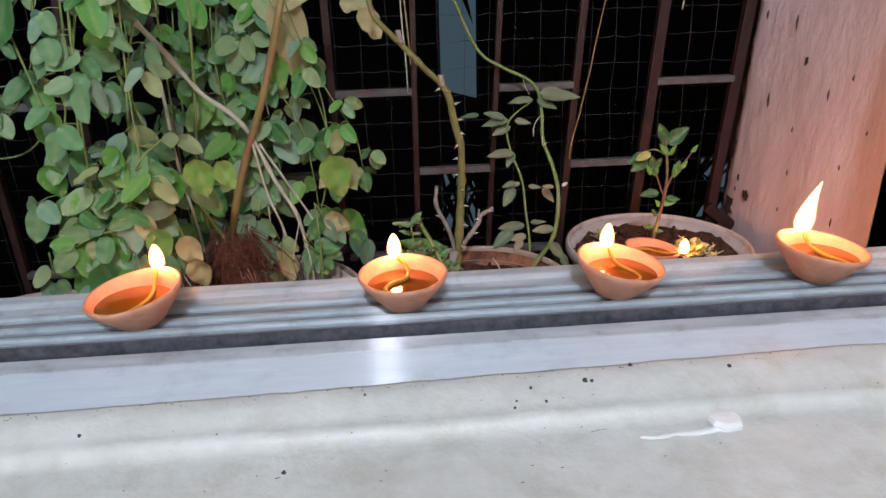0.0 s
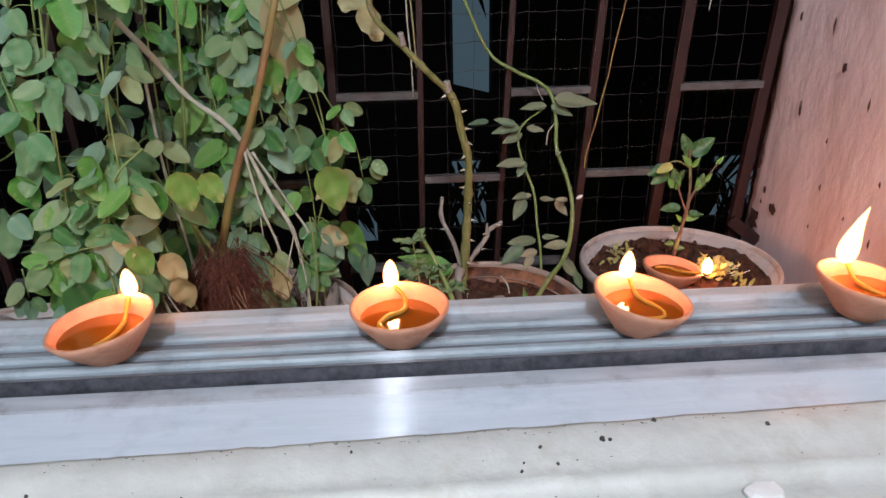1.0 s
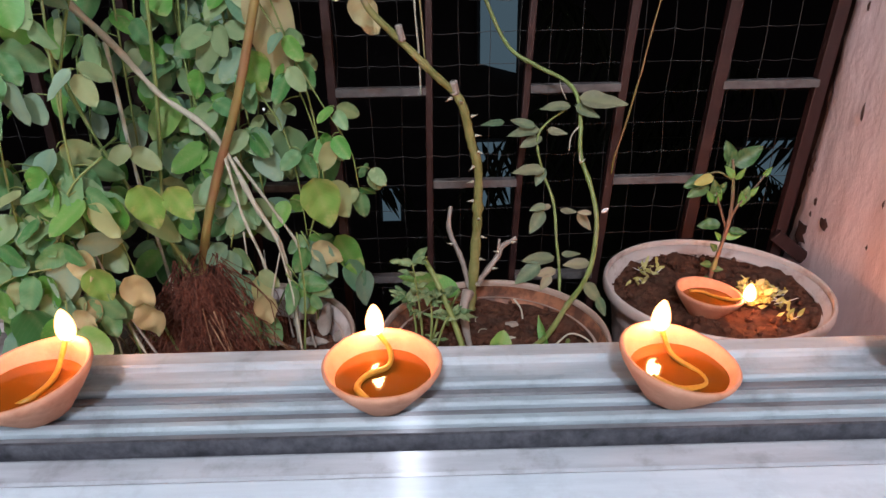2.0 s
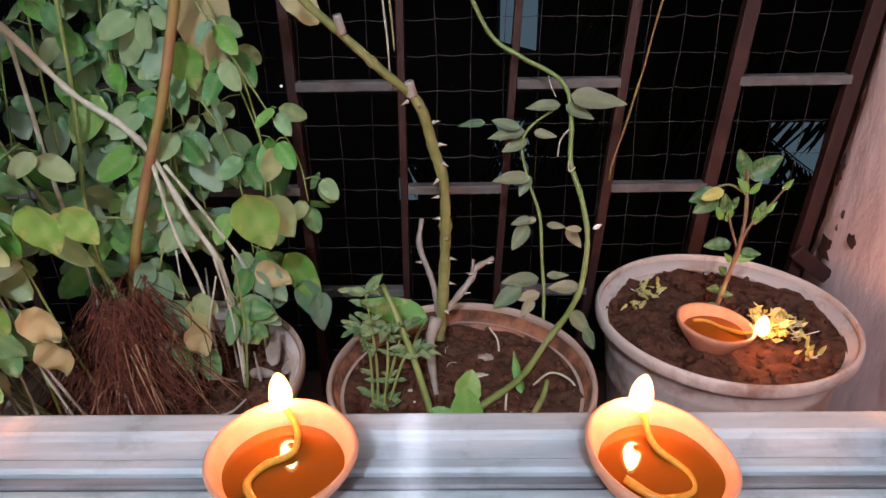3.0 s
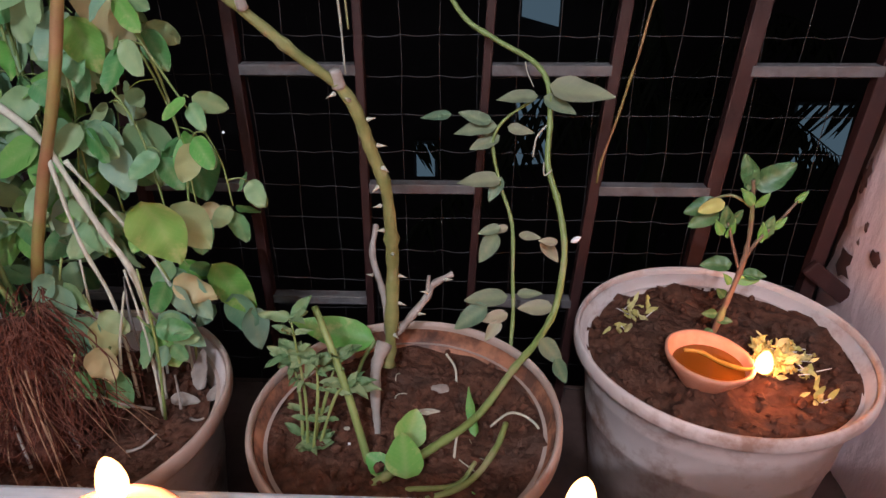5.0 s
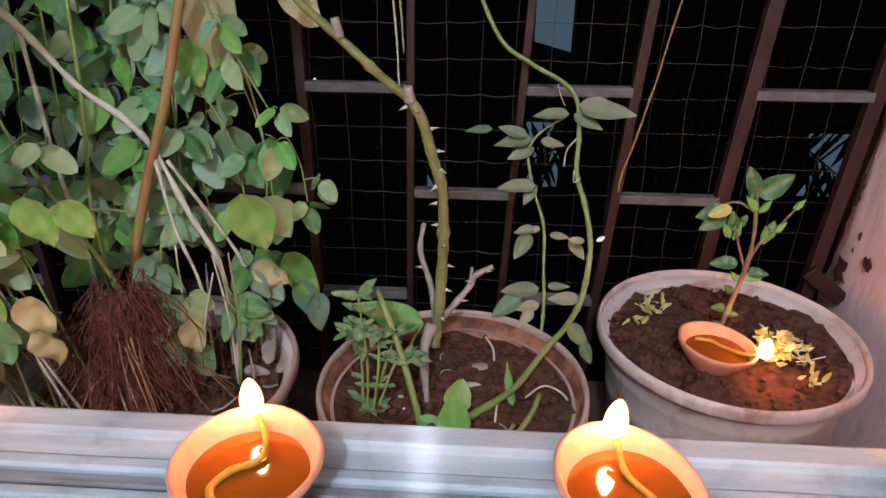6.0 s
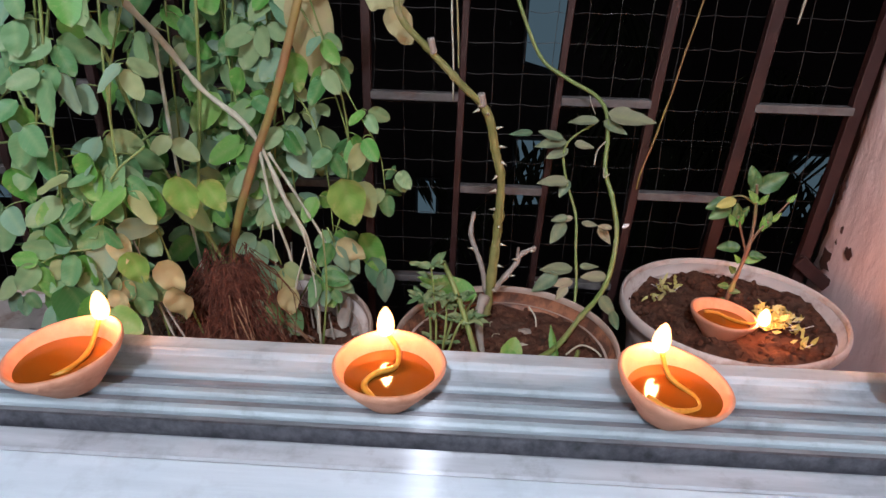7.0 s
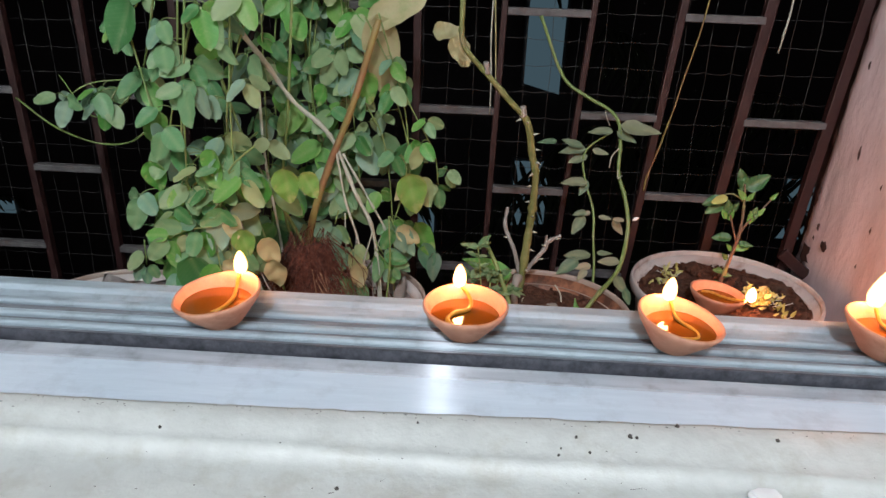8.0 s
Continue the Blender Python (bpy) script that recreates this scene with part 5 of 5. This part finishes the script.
# ---- hanging dry tendrils ----
part_of = thing("dry_tendril", (0.275, 0.803, 1.028), "thin orange-brown dry tendril hanging on the grille", "dry tendril")
part("strand", stem([(0.275, 0.803, 1.020), (0.277, 0.803, 1.040), (0.286, 0.803, 1.077), (0.293, 0.803, 1.112), (0.297, 0.803, 1.130), (0.302, 0.803, 1.163), (0.315, 0.803, 1.24), (0.322, 0.803, 1.34)], 0.0011, 0.0010, sides=6, wobble=0.4), STAKE, part_of)
straw = thing("dry_straw", (0.062, 0.78, 1.12), "pale dry straw hanging from the grille", "dry straw")
part("strand", stem([(0.064, 0.795, 1.115), (0.063, 0.795, 1.16), (0.060, 0.795, 1.22), (0.062, 0.80, 1.34)], 0.0008, 0.0011, sides=6, wobble=0.4), DRY_STEM, straw)
part("strand", stem([(0.409, 0.800, 1.203), (0.411, 0.800, 1.225), (0.414, 0.802, 1.26), (0.412, 0.804, 1.33)], 0.0010, 0.0015, sides=6, wobble=0.6), DRY_STEM, straw)
part("strand", stem([(0.069, 0.795, 1.15), (0.067, 0.795, 1.19), (0.062, 0.795, 1.26)], 0.0009, 0.0011, sides=6, wobble=0.4), YELLOW_LEAF, straw)

# ---- bits on the plaster ledge ----
scrap = thing("paper_scrap", (0.225, 0.258, 0.992), "torn white paper scrap with a thin strip", "paper scrap")
part("chunk", moved(lathe([(0, 0), (0.0115, 0.0002), (0.0125, 0.003), (0.0105, 0.0058), (0, 0.0064)], 7, 0.5, 3.0), Matrix.Translation((0.229, 0.259, 1.0004)) @ Matrix.Diagonal((1.0, 0.6, 1.0, 1))), PAPER, scrap, smooth=False)
torn = moved(stem([(0.176, 0.2535, 0.0), (0.186, 0.2520, 0.0), (0.198, 0.2540, 0.0), (0.210, 0.2535, 0.0), (0.226, 0.2560, 0.0)], 0.0016, 0.0030, wobble=0.7, sides=6), Matrix.Translation((0, 0, 1.0014)) @ Matrix.Diagonal((1, 1, 0.3, 1)))
part("strip", torn, PAPER, scrap)


def on_ledge(x, y):
    """The height of the plaster at a place."""
    return ledge_tree.ray_cast(Vector((x, y, 1.2)), Vector((0, 0, -1)))[0].z


for k, (x, y, s) in enumerate([(0.155, 0.295, 0.0016), (0.159, 0.2945, 0.0011), (0.188, 0.308, 0.0013), (0.250, 0.300, 0.0013), (0.120, 0.292, 0.0010), (0.108, 0.280, 0.0009), (0.128, 0.283, 0.0009), (-0.147, 0.282, 0.0011), (-0.026, 0.248, 0.0012), (0.018, 0.296, 0.0008), (0.11, 0.285, 0.0007)]):
    bm = bmesh.new()
    bmesh.ops.create_icosphere(bm, subdivisions=2, radius=s)
    z = on_ledge(x, y)
    for v in bm.verts:
        v.co = v.co * (1 + 0.5 * noise.noise(v.co * 900 + Vector((k, 0, 0)))) + Vector((x, y, z + s * 0.4))
    tagged(part("crumb", bm, CRUMB), "tiny dark crumb of dirt on the ledge", "crumb", "crumbs on the ledge")

for way, r in (([(-0.001, 0.256), (0.003, 0.260), (0.0025, 0.263), (0.008, 0.266)], 0.0004), ([(-0.030, 0.244), (-0.026, 0.246), (-0.025, 0.250)], 0.0005), ([(0.150, 0.262), (0.158, 0.2635), (0.163, 0.262)], 0.0003)):
    bm = stem([(x, y, on_ledge(x, y) - 0.5 * r) for x, y in way], r, r * 0.4, sides=5, steps=5, wobble=0.9)
    part("crack", bm, CRUMB, ledge, "fine dark crack in the plaster")

flecks = bmesh.new()
for i in range(170):
    x = rng.uniform(-0.32, 0.45)
    edge = 0.300 + 0.014 * min(1.0, max(0.0, (x + 0.15) / 0.5))
    y = edge - abs(rng.gauss(0, 0.003)) if i < 110 else rng.uniform(0.22, 0.295)
    q = Vector((x, y, on_ledge(x, y)))
    got = bmesh.ops.create_icosphere(flecks, subdivisions=1, radius=1.0)["verts"]
    a, b = rng.uniform(0.0003, 0.0011), rng.uniform(0.0002, 0.0005)
    for v in got:
        v.co = q + Vector((v.co.x * a, v.co.y * b, v.co.z * 0.0002)) * (1 + 0.4 * noise.noise(v.co * 2 + Vector((i, 0, 0))))
tagged(part("ledge_dirt", flecks, CRUMB), "fine dark dirt flecks along the plaster's edge", "dirt", kind="stuff")

# ---- the night outside ----
tagged(part("ground", boxed((-400, 0.9, -16.9), (400, 800, -16.58)), EARTH, smooth=False), "dark bare ground at night", "ground", kind="structure")
house = thing("apartment_building", (0.5, 5.1, -3.2), "dark apartment building at night with few blue wall pieces made to glow", "building")
part("wall", boxed((-6, 5.1, -3.2), (6.5, 8.0, 5.5)), FACADE, house, smooth=False)


# lit far wall pieces; the light on them is put in as glow
def glow_wall(x0, x1, z0, z1, slope=0.0):
    w = part("window", boxed((x0 - 0.03, 5.055, z0 - 0.03), (x1 + 0.03, 5.098, z1 + 0.03), 0.008), FACADE, house, smooth=False)
    bm = boxed((x0, 5.03, z0), (x1, 5.052, z1))
    for v in bm.verts:
        if v.co.z < (z0 + z1) / 2 and v.co.x > (x0 + x1) / 2:
            v.co.z -= slope
    part("glow_piece", bm, WALL_GLOW, w, "pale blue wall piece, its light put in as glow", smooth=False)


glow_wall(0.44, 0.70, 0.49, 2.2, 0.07)
glow_wall(0.42, 0.68, -0.62, -0.10, -0.02)
glow_wall(-0.33, -0.19, -0.72, -0.46)
glow_wall(2.50, 2.90, -0.62, -0.14)
glow_wall(-3.85, -3.66, -0.74, -0.64)
for x, z in ((1.09, 0.736), (-1.16, 0.20), (-1.82, -0.36), (1.35, 0.6)):
    bm = bmesh.new()
    bmesh.ops.create_icosphere(bm, subdivisions=1, radius=0.012)
    part("far_lamp", moved(bm, Matrix.Translation((x, 5.0, z))), SPARK, house, "tiny far lamp")

def blades(x0, x1, z0, z1, count, lean):
    """Narrow dark leaf blades that cross a glowing wall piece."""
    bm = bmesh.new()
    for i in range(count):
        x = x0 + (x1 - x0) * (i + rng.uniform(0.1, 0.9)) / count
        d = Vector((lean * rng.uniform(0.5, 1.5), 0, -1)) * (z1 - z0) * rng.uniform(0.5, 1.2)
        lf = leaf_bm(d.length, 0.030 * rng.uniform(0.6, 1.5), 0.9, 0.2, 0.05, rows=4)
        bmesh.ops.transform(lf, matrix=leaf_pose((x, 4.98, z1 + 0.03), d, (0, -1, 0.1)), verts=lf.verts)
        me = bpy.data.meshes.new("blade")
        lf.to_mesh(me)
        lf.free()
        bm.from_mesh(me)
        bpy.data.meshes.remove(me)
    return bm


palm = thing("palm_tree", (0.6, 4.2, -3.2), "dark palm with feathered fronds against glowing wall pieces", "tree")
part("trunk", stem([(1.3, 4.4, -3.2), (1.32, 4.4, -1.2), (1.35, 4.35, 0.1)], 0.13, 0.09, wobble=0.3, knots=3), FROND, palm)
for tip, mid in (((0.35, 4.2, -0.05), (0.85, 4.3, 0.35)), ((-0.25, 4.3, -0.75), (0.5, 4.3, -0.1)), ((2.4, 4.2, -0.5), (1.9, 4.3, 0.2)), ((0.8, 4.1, 1.0), (1.1, 4.2, 0.8)), ((2.2, 4.2, 0.5), (1.8, 4.3, 0.6)), ((2.3, 4.0, -0.15), (1.9, 4.2, 0.1))):
    bm = bmesh.new()
    pts = curve_points([(1.35, 4.35, 0.1), mid, tip], 16)
    tube(bm, pts, 0.012, 0.004, sides=5, steps=1)
    for i, q in enumerate(pts[4:]):
        for s in (-1, 1):
            d = Vector((s * 0.12 + rng.uniform(-0.05, 0.05), rng.uniform(-0.1, 0.1), -0.30 + rng.uniform(-0.05, 0.08)))
            lf = leaf_bm(d.length, 0.028, 0.9, 0.2, 0.1, rows=4)
            bmesh.ops.transform(lf, matrix=leaf_pose(q, d, (s * 0.3, -1, 0.2)), verts=lf.verts)
            me = bpy.data.meshes.new("leaflet")
            lf.to_mesh(me)
            lf.free()
            bm.from_mesh(me)
            bpy.data.meshes.remove(me)
    part("frond", bm, FROND, palm)
for x0, x1, z0, z1, count, lean in ((-0.38, -0.14, -0.72, -0.44, 9, 0.5), (2.40, 2.95, -0.55, -0.10, 15, -0.6), (0.36, 0.60, -0.40, -0.10, 3, 0.25), (0.5, 0.85, 0.75, 1.4, 6, 0.4), (-3.9, -3.6, -0.74, -0.6, 6, 0.6)):
    part("frond", blades(x0, x1, z0, z1, count, lean), FROND, palm)

# the house and the palm are drawn up small; they stand four times as far off, below this high window
FAR = pose(0.1, 0.1, 1.26) @ Matrix.Diagonal((4, 4, 4, 1)) @ pose(-0.1, -0.1, -1.26)
for ob in (house, palm):
    ob.matrix_basis = FAR @ ob.matrix_basis
